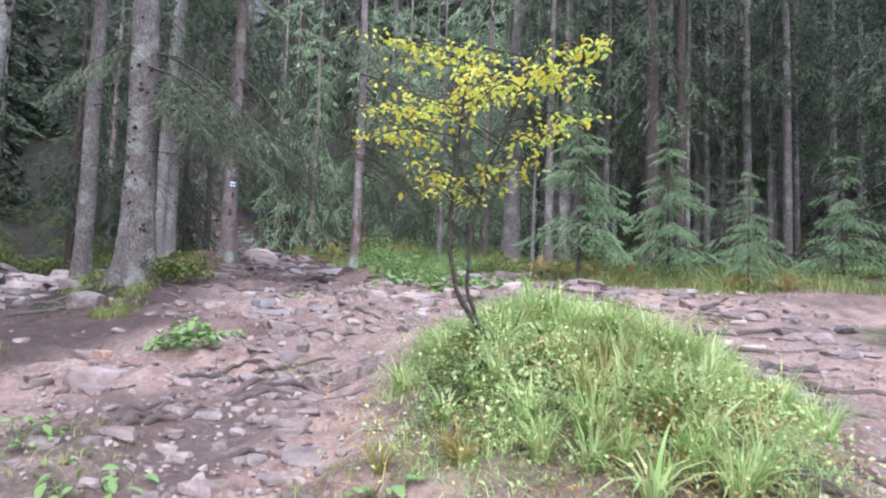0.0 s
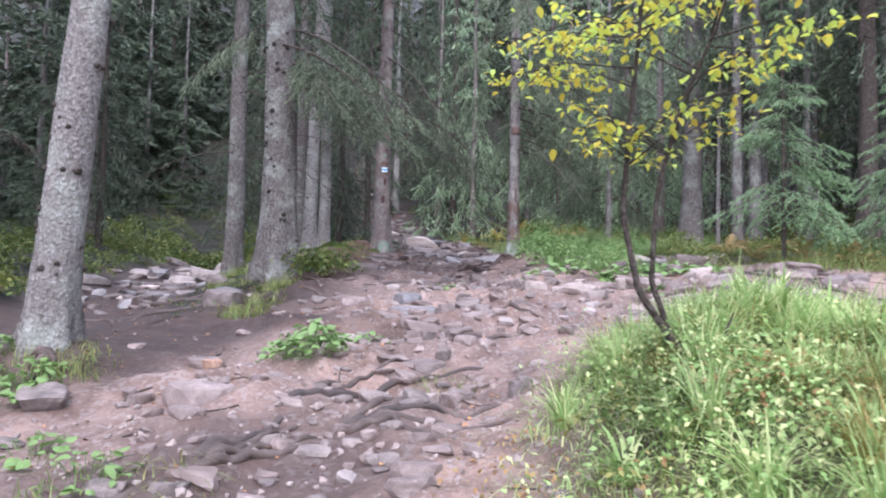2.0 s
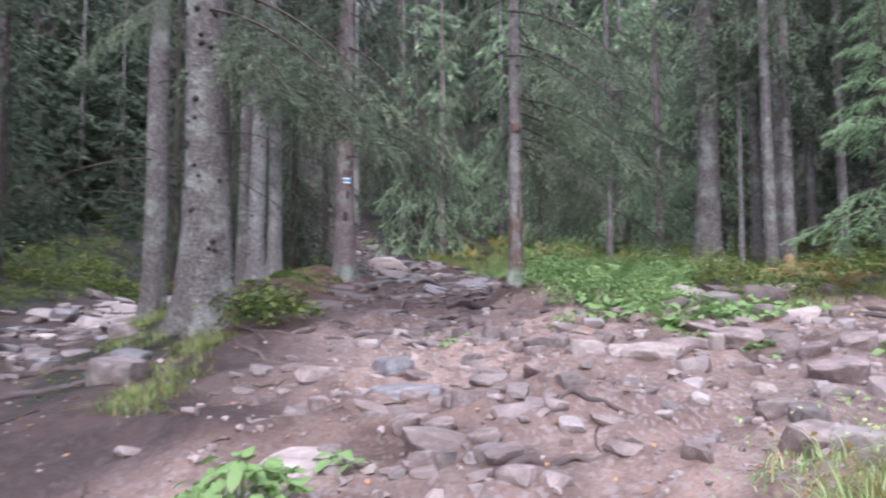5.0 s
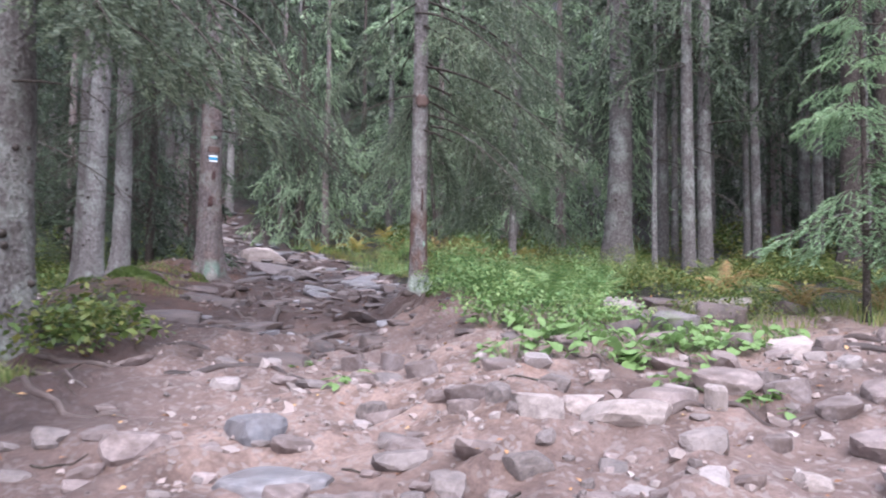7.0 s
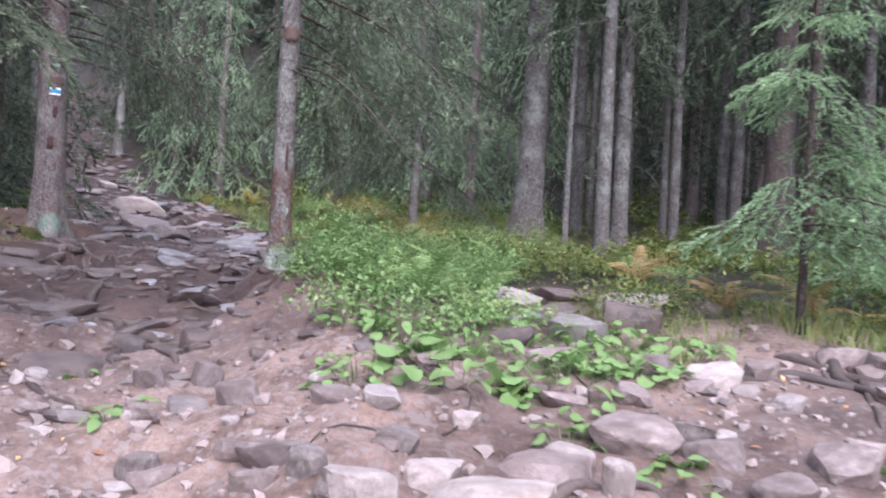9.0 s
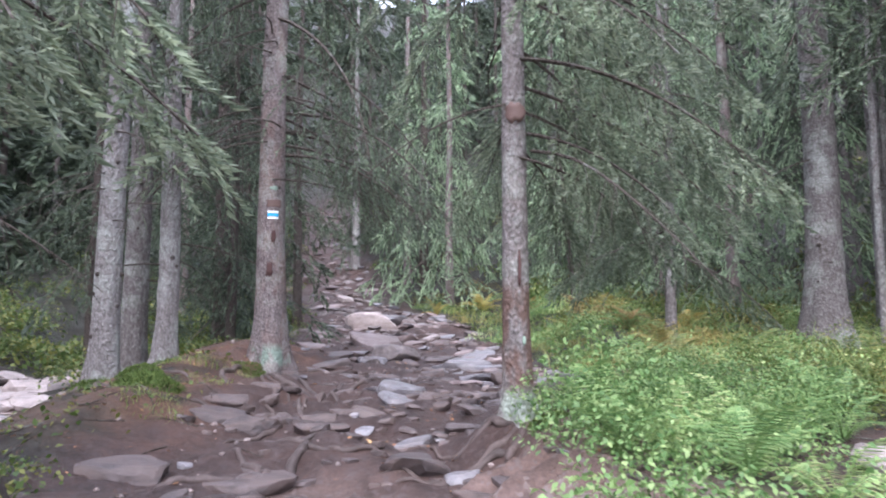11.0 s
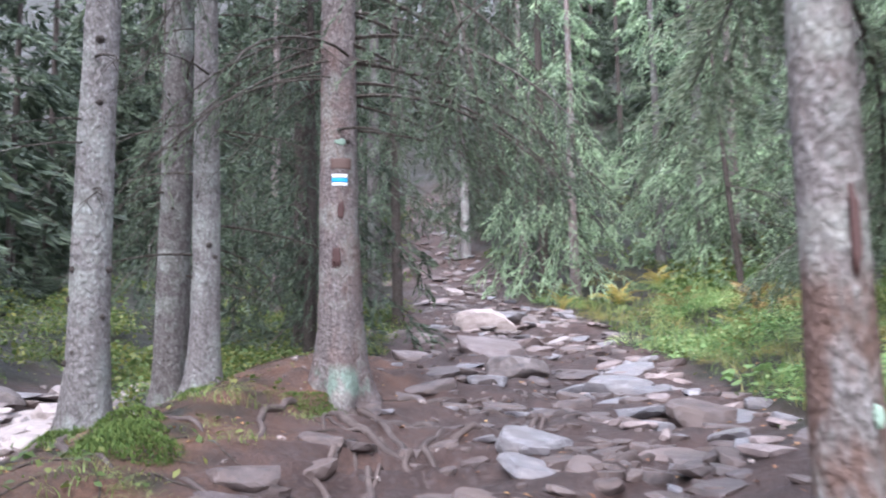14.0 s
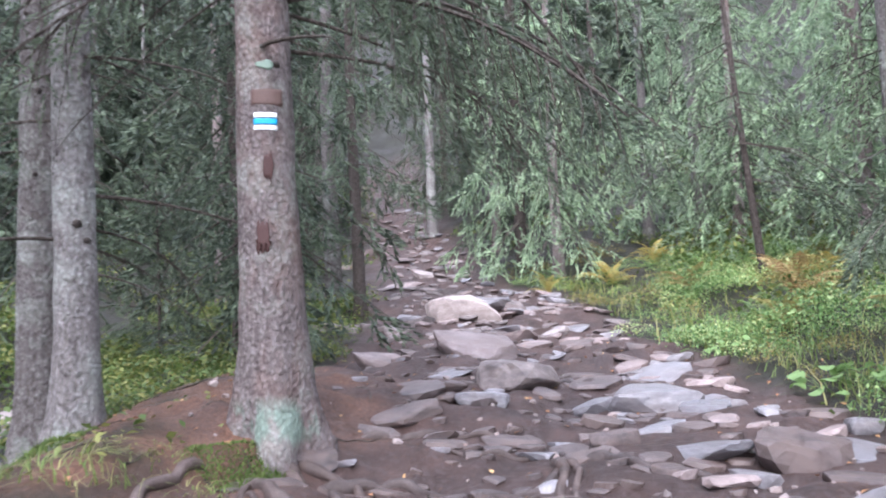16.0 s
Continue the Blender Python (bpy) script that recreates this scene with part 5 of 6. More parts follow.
# ---------- young autumn tree on the mound ----------
def autumn_tree():
    bx, by, bz = at_ground(0.46, 5.5, -0.08)
    tree = thing("autumn_sapling", (bx, by, bz), "small two-stemmed sapling with yellow autumn leaves", "tree")
    stems = [np.array([(0.02, 0, 0), (-0.2, -0.03, 0.2), (-0.36, -0.08, 0.45), (-0.43, -0.12, 0.85), (-0.40, -0.2, 1.4), (-0.37, -0.3, 1.9), (-0.27, -0.35, 2.25)]),
             np.array([(-0.2, -0.03, 0.2), (-0.30, -0.05, 0.5), (-0.26, -0.1, 0.95), (-0.16, -0.2, 1.4), (0.0, -0.3, 1.8), (0.1, -0.35, 2.15)])]
    for k, st in enumerate(stems):
        s = np.linspace(0, 1, 30)
        q = np.stack([np.interp(s, np.linspace(0, 1, len(st)), st[:, c]) for c in range(3)], -1)
        q = q + 0.012 * np.stack([np.sin(9 * s + k), np.cos(11 * s), 0 * s], -1)
        part("stem", mesh_data("stem", *tube(q, np.linspace(0.025 - 0.008 * k, 0.005, 30), 8), BARK_DARK), tree)
    part("stub", mesh_data("stub", *tube([(0.05, 0, 0), (0.10, 0.02, 0.16), (0.08, 0.03, 0.26), (0.12, 0.03, 0.36)], [0.018, 0.014, 0.011, 0.004], 6), BARK_DARK), tree)
    r = np.random.default_rng(77)
    leaves = []
    for k in range(46):
        st = stems[k % 2]
        low = k >= 32
        hgt = r.uniform(1.1, 1.3) if low else r.uniform(1.45, 2.25)
        at = np.array([np.interp(hgt, st[:, 2], st[:, c]) for c in range(3)])
        a = r.uniform(0, 2 * np.pi)
        ln = r.uniform(0.35, 0.75) if low else r.uniform(0.35, 0.95) * (1.2 - 0.35 * (hgt - 1.4))
        end = at + np.array([math.cos(a) * ln, math.sin(a) * ln, r.uniform(-0.02, 0.28)])
        end[0], end[1] = min(max(end[0] - 0.16, -0.66 if low else -1.1), 0.55), min(max(end[1], -0.95), 0.35)
        if k in (4, 9, 14):  # long shoots reaching over the trail
            end = np.array([-1.0 + 0.012 * k, 0.02 * k - 0.2, 1.5 + 0.01 * k])
        mid = 0.5 * (at + end) + [0, 0, 0.06]
        part("branch", mesh_data("branch", *tube([at, mid, end], [0.006, 0.004, 0.0015], 4), BARK_DARK), tree)
        n = int((18 if low else 44) * ln) + 6
        f = r.uniform(0.25, 1.05, n)
        p = at + (end - at) * f[:, None] + np.stack([r.normal(0, 0.07, n), r.normal(0, 0.07, n), r.normal(0.0, 0.02, n)], -1)
        leaves.append(turned(n, p, r.uniform(0, 6.28, n), r.normal(0.15, 0.35, n), r.normal(0, 0.35, n), r.uniform(0.7, 1.25, n)))
    v, f = spread(leaf(0.046, 0.029, rows=3), np.concatenate(leaves))
    part("crown", mesh_data("crown", v, f, YELLOW), tree, "sparse yellow-green autumn leaves")


autumn_tree()


# ---------- stones ----------
def stone_shape(seed, sub=3):
    bm = bmesh.new()
    bmesh.ops.create_icosphere(bm, subdivisions=sub, radius=1.0)
    r = np.random.default_rng(seed)
    v = np.array([x.co for x in bm.verts])
    f = np.array([[q.index for q in p.verts] for p in bm.faces])
    bm.free()
    v *= [1.35, 1.35, 1.35]
    planes = r.normal(size=(11, 3)) * [1, 1, 0.8]
    planes /= np.linalg.norm(planes, axis=1)[:, None]
    for n in planes:
        d = r.uniform(0.62, 0.95)
        over = np.clip(v @ n - d, 0, None)
        v -= 0.8 * over[:, None] * n
    top = r.uniform(0.35, 0.6)
    over = np.clip(v[:, 2] - top, 0, None)
    v[:, 2] -= over * 0.85
    v += 0.10 * np.stack([value_noise(v[:, 0] * 3 + 9 * k, v[:, 1] * 3 + v[:, 2] * 2, seed + k) for k in range(3)], -1)
    v += 0.035 * np.stack([value_noise(v[:, 0] * 9 + 9 * k, v[:, 1] * 9 + v[:, 2] * 7, seed + k) for k in range(3)], -1)
    v -= [0, 0, v[:, 2].min()]
    span = np.ptp(v, axis=0)
    v = (v - [v[:, 0].mean(), v[:, 1].mean(), 0]) / span
    return v, f


STONE_WORDS = {"r": "grey-brown angular stone set in trail soil", "p": "pale pinkish stone lying on the trail", "w": "flat bluish wet slab set in the trail", "d": "dark grey rock half buried in soil", "m": "mossy grey rock on the bank", "o": "rusty tan stone lying on the trail", "e": "dark muddy stone bedded in the darker trail"}
ROCK_DARK = rock_material("dark_rock", (0.08, 0.07, 0.07), (0.15, 0.13, 0.125), (0.25, 0.22, 0.21), 0.6)
ROCK_TAN = rock_material("tan_rock", (0.22, 0.14, 0.105), (0.33, 0.22, 0.165), (0.42, 0.30, 0.235), 0.7)
ROCK_MUD = rock_material("muddy_rock", (0.04, 0.032, 0.031), (0.076, 0.06, 0.058), (0.14, 0.115, 0.111), 0.5, mud=0.9, spec=0.45)
STONE_KINDS = {"r": ROCK, "p": ROCK_PALE, "w": ROCK_WET, "d": ROCK_DARK, "m": ROCK_MOSS, "o": ROCK_TAN, "e": ROCK_MUD}
STONE_MESHES = {k: [mesh_data("stone", *stone_shape(900 + 10 * i + j), m, smooth=False) for j in range(6)] for i, (k, m) in enumerate(STONE_KINDS.items())}
SMALL_MESHES = {k: [mesh_data("stone", *stone_shape(700 + 10 * i + j, sub=2), m, smooth=False) for j in range(4)] for i, (k, m) in enumerate(STONE_KINDS.items())}
sr = random.Random(21)


def stone(x, y, w, h, kind="r", meshes=STONE_MESHES, group="trail stones"):
    """A stone w metres wide that stands h metres out of the soil, with a part of it sunk in."""
    kind = "e" if 11.3 < y < 22 and kind in "rd" and w < 0.62 and x > -5.5 else kind
    ob = new("stone", sr.choice(meshes[kind]))
    deep = w * sr.uniform(0.6, 0.95)
    z = float(rough_height(x, y))
    if y > 12 and w < 0.58:
        h = h * 0.6
    tall = h * 1.35 + 0.03
    ob.matrix_basis = pose(x, y + deep * 0.25, z - tall * (0.6 if kind == "e" else 0.46), sr.uniform(-14, 14), sr.uniform(-14, 14), sr.uniform(-35, 35)) @ Matrix.Diagonal((w * 1.05, deep * 1.05, tall, 1))
    return tagged(ob, STONE_WORDS[kind], "stone", group)


stone(-2.27, 9.54, 0.31, 0.18, "w")
stone(-2.03, 8.83, 0.42, 0.08, "w")
stone(-2.49, 8.55, 0.18, 0.15, "r")
stone(-2.34, 7.71, 0.52, 0.11, "p")
stone(-1.65, 7.55, 0.15, 0.14, "r")
stone(-1.30, 7.21, 0.13, 0.09, "d")
stone(-1.44, 7.07, 0.36, 0.07, "r")
stone(-0.84, 9.41, 0.26, 0.13, "p")
stone(-0.36, 9.35, 0.55, 0.12, "p")
stone(0.13, 7.63, 0.32, 0.20, "r")
stone(-2.92, 6.50, 0.17, 0.10, "o")
stone(-3.17, 6.81, 0.29, 0.11, "r")
stone(-3.15, 5.99, 0.18, 0.08, "r")
stone(-3.74, 5.73, 0.39, 0.17, "d")
stone(-6.14, 7.52, 0.20, 0.20, "r")
stone(-4.45, 9.27, 0.45, 0.26, "d")
stone(-1.08, 6.35, 0.16, 0.11, "r")
stone(-0.66, 6.57, 0.16, 0.11, "r")
stone(-1.54, 6.84, 0.19, 0.06, "r")
stone(-4.16, 14.19, 0.45, 0.18, "r")
stone(-1.64, 8.07, 0.18, 0.08, "r")
stone(-1.33, 7.71, 0.20, 0.08, "r")
stone(-1.43, 10.75, 0.23, 0.15, "r")
stone(-1.92, 11.97, 0.34, 0.17, "r")
stone(-0.94, 8.89, 0.22, 0.10, "d")
stone(-0.74, 8.49, 0.16, 0.06, "r")
stone(0.31, 9.95, 0.38, 0.14, "r")
stone(0.18, 8.33, 0.22, 0.09, "r")
stone(-2.53, 6.42, 0.16, 0.08, "r")
stone(-3.27, 6.01, 0.12, 0.07, "r")
stone(-1.24, 6.47, 0.13, 0.08, "p")
stone(-1.43, 6.45, 0.13, 0.10, "p")
stone(-1.56, 8.28, 0.18, 0.09, "r")
stone(-1.84, 8.06, 0.17, 0.08, "r")
stone(-1.37, 7.88, 0.17, 0.09, "r")
stone(-1.24, 7.64, 0.19, 0.10, "r")
stone(0.28, 7.50, 0.29, 0.13, "p")
stone(0.74, 9.01, 0.35, 0.17, "r")
stone(-5.87, 24.21, 1.10, 0.31, "w")
stone(-2.96, 19.03, 0.69, 0.18, "w")
stone(-3.89, 12.64, 0.54, 0.18, "d")
stone(-4.29, 14.57, 0.41, 0.17, "r")
stone(-1.16, 9.75, 0.26, 0.11, "r")
stone(-1.49, 9.18, 0.19, 0.09, "r")
stone(-0.58, 9.67, 0.25, 0.10, "p")
stone(0.62, 9.77, 0.25, 0.12, "r")
stone(0.22, 9.09, 0.14, 0.08, "r")
stone(0.26, 8.10, 0.20, 0.09, "d")
stone(-0.05, 9.74, 0.25, 0.10, "p")
stone(-4.77, 9.98, 0.29, 0.17, "w")
stone(-5.60, 11.16, 0.35, 0.17, "d")
stone(-1.03, 9.60, 0.13, 0.09, "d")
stone(0.05, 9.46, 0.12, 0.15, "p")
stone(0.57, 9.98, 0.21, 0.09, "d")
stone(0.99, 10.64, 0.29, 0.13, "p")
stone(2.10, 10.75, 0.37, 0.15, "r")
stone(-1.74, 11.21, 0.20, 0.15, "r")
stone(-2.21, 13.18, 0.52, 0.18, "r")
stone(-3.21, 12.86, 0.53, 0.18, "r")
stone(-2.57, 11.44, 0.51, 0.15, "d")
stone(-2.96, 15.48, 0.48, 0.15, "w")
stone(-1.72, 10.05, 0.18, 0.13, "d")
stone(-4.29, 15.42, 0.37, 0.16, "r")
stone(0.06, 11.31, 0.27, 0.14, "r")
stone(0.50, 11.56, 0.38, 0.19, "m")
stone(1.20, 10.32, 0.18, 0.08, "p")
stone(1.06, 9.63, 0.27, 0.11, "r")
stone(-0.72, 9.80, 0.17, 0.10, "d")
stone(-0.97, 10.42, 0.23, 0.08, "r")
stone(-1.95, 11.03, 0.16, 0.13, "r")
stone(-2.35, 11.91, 0.26, 0.13, "r")
stone(-1.70, 12.49, 0.34, 0.12, "d")
stone(-3.25, 14.18, 0.43, 0.14, "d")
stone(-1.20, 9.56, 0.17, 0.09, "r")
stone(-0.16, 9.67, 0.11, 0.05, "p")
stone(0.70, 10.72, 0.19, 0.13, "r")
stone(1.32, 10.78, 0.20, 0.10, "r")
stone(-0.39, 10.14, 0.13, 0.05, "p")
stone(1.96, 10.99, 0.32, 0.11, "r")
stone(2.04, 10.37, 0.25, 0.12, "r")
stone(0.73, 9.47, 0.21, 0.09, "r")
stone(-5.71, 23.36, 1.04, 0.43, "p")
stone(-4.98, 21.06, 1.01, 0.28, "r")
stone(-2.17, 17.64, 0.60, 0.27, "d")
stone(-1.87, 17.19, 0.50, 0.18, "r")
stone(-2.61, 17.60, 0.39, 0.13, "w")
stone(-3.14, 16.04, 0.48, 0.19, "w")
stone(-1.96, 15.75, 0.23, 0.16, "r")
stone(-3.85, 15.88, 0.21, 0.18, "r")
stone(-4.77, 20.03, 0.52, 0.17, "r")
stone(-4.11, 19.35, 0.64, 0.26, "d")
stone(-3.14, 17.75, 0.29, 0.18, "r")
stone(-8.53, 29.79, 0.55, 0.23, "p")
stone(-4.66, 17.64, 0.38, 0.11, "r")
stone(-1.68, 18.37, 0.29, 0.15, "w")
stone(-1.52, 17.38, 0.26, 0.13, "w")
stone(-3.82, 17.76, 0.37, 0.13, "r")
stone(-4.53, 18.71, 0.38, 0.12, "r")
stone(-4.70, 16.86, 0.30, 0.11, "r")
stone(-4.68, 22.12, 0.55, 0.21, "r")
stone(-4.29, 22.57, 0.40, 0.16, "p")
stone(-3.40, 21.12, 0.41, 0.14, "r")
stone(-5.82, 20.53, 0.64, 0.18, "r")
stone(-6.21, 22.87, 0.53, 0.20, "d")
stone(-5.35, 24.52, 0.59, 0.21, "d")
stone(-2.62, 18.83, 0.35, 0.13, "w")
stone(-2.82, 17.16, 0.19, 0.09, "r")
stone(-2.33, 16.41, 0.19, 0.13, "r")
stone(-3.66, 16.03, 0.20, 0.13, "r")
stone(-4.65, 16.33, 0.31, 0.12, "r")
stone(-11.44, 33.67, 1.08, 0.25, "r")
stone(-8.75, 28.68, 0.96, 0.22, "r")
stone(-11.54, 32.14, 1.02, 0.24, "r")
stone(-8.05, 23.15, 0.67, 0.19, "d")
stone(-6.88, 26.40, 0.58, 0.18, "d")
stone(-3.42, 14.63, 0.31, 0.16, "d")
stone(-3.82, 14.06, 0.32, 0.14, "d")
stone(-2.52, 14.34, 0.28, 0.13, "w")
stone(-4.60, 17.98, 0.51, 0.14, "r")
stone(-4.15, 18.47, 0.40, 0.17, "w")
stone(-3.26, 14.82, 0.27, 0.11, "d")
stone(-2.55, 15.36, 0.25, 0.14, "r")
stone(-2.32, 15.52, 0.21, 0.13, "d")
stone(-3.78, 14.61, 0.26, 0.13, "r")

for x, y, w, h, kind in ((0.35, 12.8, 0.42, 0.12, "p"), (0.8, 13.05, 0.5, 0.14, "r"), (1.25, 12.6, 0.55, 0.2, "p"), (1.6, 13.0, 0.4, 0.16, "r"), (0.55, 12.3, 0.34, 0.16, "d"), (0.95, 12.0, 0.4, 0.2, "r"), (1.75, 12.35, 0.36, 0.2, "d")):
    stone(x, y, w, 1.5 * h, kind, group="bank stones")
stone(-7.82, 22.98, 0.34, 0.20, "d")
stone(-7.52, 22.93, 0.39, 0.20, "d")
stone(-7.24, 22.88, 0.44, 0.20, "d")
stone(-6.95, 22.83, 0.34, 0.20, "d")
stone(-6.68, 22.78, 0.39, 0.20, "d")
stone(-6.46, 22.75, 0.44, 0.20, "d")

# stones strewn along the trail, the side path and the gully
def strewn(n, keep_objects, name, label, where_from, kinds, sizes):
    """Stones at random: the first as things of their own, the rest joined by material."""
    rest, done = {}, 0
    while done < n:
        x, y = where_from()
        if float(trail_mask(np.array(x), np.array(y))) < 0.5 or float(mound(np.array(x), np.array(y))) > 0.12:
            continue
        done += 1
        w = min(0.5, sr.lognormvariate(*sizes)) * (1.25 if y > 12 else 1.0)
        kind = sr.choice(kinds if y < 12 or name in ("edge_stones", "ridge_cobbles", "gully_cobbles") else kinds + "wdddd")
        kind = "e" if 11.3 < y < 22 and kind in "rdop" and x > -5.5 and name != "edge_stones" else kind
        ob = stone(x, y, w, w * sr.uniform(0.15, 0.4), kind, SMALL_MESHES)
        if done > keep_objects:
            v, f = np.array([q.co for q in ob.data.vertices]), np.array([q.vertices for q in ob.data.polygons])
            rest.setdefault(kind, []).append((v @ np.array(ob.matrix_basis.to_3x3()).T + np.array(ob.matrix_basis.translation), f))
            bpy.data.objects.remove(ob)
    for kind, pieces in rest.items():
        tagged(new(name, mesh_data(name, *joined(pieces), STONE_KINDS[kind], smooth=False)), label, "stones", kind="stuff")


def on_trail():
    y = sr.triangular(3.2, 30, 11)
    return float(trail_x(y)) + sr.gauss(0.15, 1.0), y


def on_side_path():
    return sr.uniform(-0.8, 4.5), sr.uniform(8.2, 11.0)


def in_gully():
    y = sr.uniform(10, 25)
    return float(gully_x(y)) + sr.gauss(0.2, 0.7), y


strewn(330, 60, "small_stones", "small angular stones bedded in the trail", on_trail, "rrrrdp", (-2.1, 0.45))


def up_trail():
    y = sr.uniform(10.8, 26)
    return float(trail_x(y)) + sr.gauss(0.1, 0.85), y


def far_trail():
    y = sr.uniform(22, 44)
    return float(trail_x(y)) + sr.gauss(0, 0.8), y


def trail_edge():
    y = sr.uniform(15.5, 27)
    return float(trail_x(y)) + sr.uniform(0.5, 2.0), y


strewn(150, 30, "edge_stones", "grey flat stones along the sunken trail edge", trail_edge, "wwrreee", (-1.75, 0.4))
strewn(420, 0, "trail_rubble", "dark angular rubble bedded in the darker trail", up_trail, "rrddd", (-2.25, 0.4))


def lower_trail():
    y = sr.uniform(2.6, 9.5)
    return float(trail_x(y)) + sr.gauss(0.0, 1.1), y


strewn(200, 20, "trail_shards", "flat dark shards bedded in trodden soil", lower_trail, "rrddd", (-2.15, 0.45))
strewn(300, 0, "far_rubble", "stony rubble covering the rising trail", far_trail, "rrde", (-1.6, 0.4))
strewn(90, 20, "side_path_stones", "small angular stones on the side path", on_side_path, "rrrrdp", (-2.0, 0.45))


def on_east_path():
    return sr.uniform(2.1, 4.8), sr.uniform(4.8, 10.5)


strewn(70, 20, "east_path_stones", "angular stones bedded beside the grassy mound", on_east_path, "rrrddp", (-1.7, 0.45))
strewn(190, 0, "gully_stones", "pale wet stones filling the gully bed", in_gully, "pwdddee", (-1.5, 0.4))


def up_gully():
    y = sr.uniform(14, 24)
    return float(gully_x(y)) + sr.gauss(0.3, 0.6), y


def under_ridge():
    return sr.gauss(-7.1, 0.55), sr.gauss(15.5, 0.7)


strewn(70, 20, "ridge_cobbles", "pale cobbles in the hollow below the ridge", under_ridge, "ppppp", (-1.45, 0.35))
strewn(120, 0, "gully_cobbles", "pale cobbles lying in the gully bed", up_gully, "pppp", (-1.25, 0.35))


# gravel and fallen leaves
def pebble():
    bm = bmesh.new()
    bmesh.ops.create_icosphere(bm, subdivisions=1, radius=0.5)
    v = np.array([x.co for x in bm.verts])
    f = np.array([[q.index for q in p.verts] for p in bm.faces])
    bm.free()
    return v * [1, 0.8, 0.5] + 0.08 * np.random.default_rng(3).normal(size=v.shape), f


def gravel_material():
    m, nt, b = node_material("gravel", 0.7, 0.3)
    geo = nt.nodes.new("ShaderNodeNewGeometry")
    col = ramp(nt, geo.outputs["Random Per Island"], [(0.0, (0.12, 0.10, 0.095)), (0.45, (0.27, 0.21, 0.19)), (0.75, (0.24, 0.19, 0.175)), (1.0, (0.29, 0.245, 0.23))])
    nt.links.new(mix(nt, 0.4, col, ramp(nt, noise_tex(nt, coords(nt), 60, 4), [(0.3, (0.6, 0.6, 0.6)), (0.7, (1.2, 1.2, 1.2))]), "MULTIPLY"), b.inputs["Base Color"])
    return m


gp = scatter(4400, -6, 5, 2.8, 20, lambda x, y: trail_mask(x, y) * np.clip(0.5 + 1.3 * value_noise(x * 0.8, y * 0.8, 51), 0.05, 1) * np.where((y > 11.5) | ((x < -2.9) & (y > 5)), 0.14, 1), 52)
gr = np.random.default_rng(53)
gs = np.clip(gr.lognormal(-3.35, 0.5, len(gp)), 0.012, 0.12)
gv, gf = spread(pebble(), turned(len(gp), gp + np.c_[np.zeros((len(gp), 2)), gs * 0.06], gr.uniform(0, 6.28, len(gp)), gr.normal(0, 0.3, len(gp)), gr.normal(0, 0.3, len(gp)), gs))
tagged(new("gravel", mesh_data("gravel", gv, gf, gravel_material(), smooth=False)), "loose mixed gravel strewn over trail soil", "gravel", kind="stuff")
fp = scatter(2600, -8, 5, 2.6, 22, lambda x, y: 0.25 + 0.5 * np.clip(value_noise(x * 0.7, y * 0.7, 55) + 0.3, 0, 1), 56)
tagged(new("fallen_leaves", leaf_cloud("fallen_leaves", fp, KITE, 0.045, lambda r, n: 0.012 + 0 * r.uniform(0, 1, n), 57, LITTER, 0.25)), "small brown and orange fallen leaves on soil", "leaves", kind="stuff")
fl = scatter(9000, -13, 6, 8.5, 27, lambda x, y: (1 - trail_mask(x, y)) * (0.3 + np.clip(value_noise(x * 0.9, y * 0.9, 73) + 0.3, 0, 1)), 74)
tagged(new("forest_litter", leaf_cloud("forest_litter", fl, KITE, 0.06, lambda r, n: r.uniform(0.005, 0.05, n), 75, SHRUB, 0.5)), "dark leaf litter and moss sprigs on the forest floor", "leaves", kind="stuff")
np_ = scatter(17000, -7, -3, 12.5, 18.5, lambda x, y: np.clip(1.5 * ridge(x, y) - 0.2, 0, 1), 58)
tagged(new("fallen_needles", leaf_cloud("fallen_needles", np_, leaf(1.0, 0.2, rows=1), 0.045, lambda r, n: 0.008 + 0 * r.uniform(0, 1, n), 59, DUFF, 0.3)), "rust-brown fallen spruce needles on the ridge", "needles", kind="stuff")

tn = scatter(14000, -6.5, 1.0, 10.5, 21, lambda x, y: trail_mask(x, y) * np.clip(0.45 + 1.6 * value_noise(x * 1.4, y * 1.4, 85), 0.03, 1), 86)
tagged(new("trail_needles", leaf_cloud("trail_needles", tn, leaf(1.0, 0.22, rows=1), 0.04, lambda r, n: 0.008 + 0 * r.uniform(0, 1, n), 87, DUFF, 0.3)), "dark brown fallen needles on the darker trail", "needles", kind="stuff")


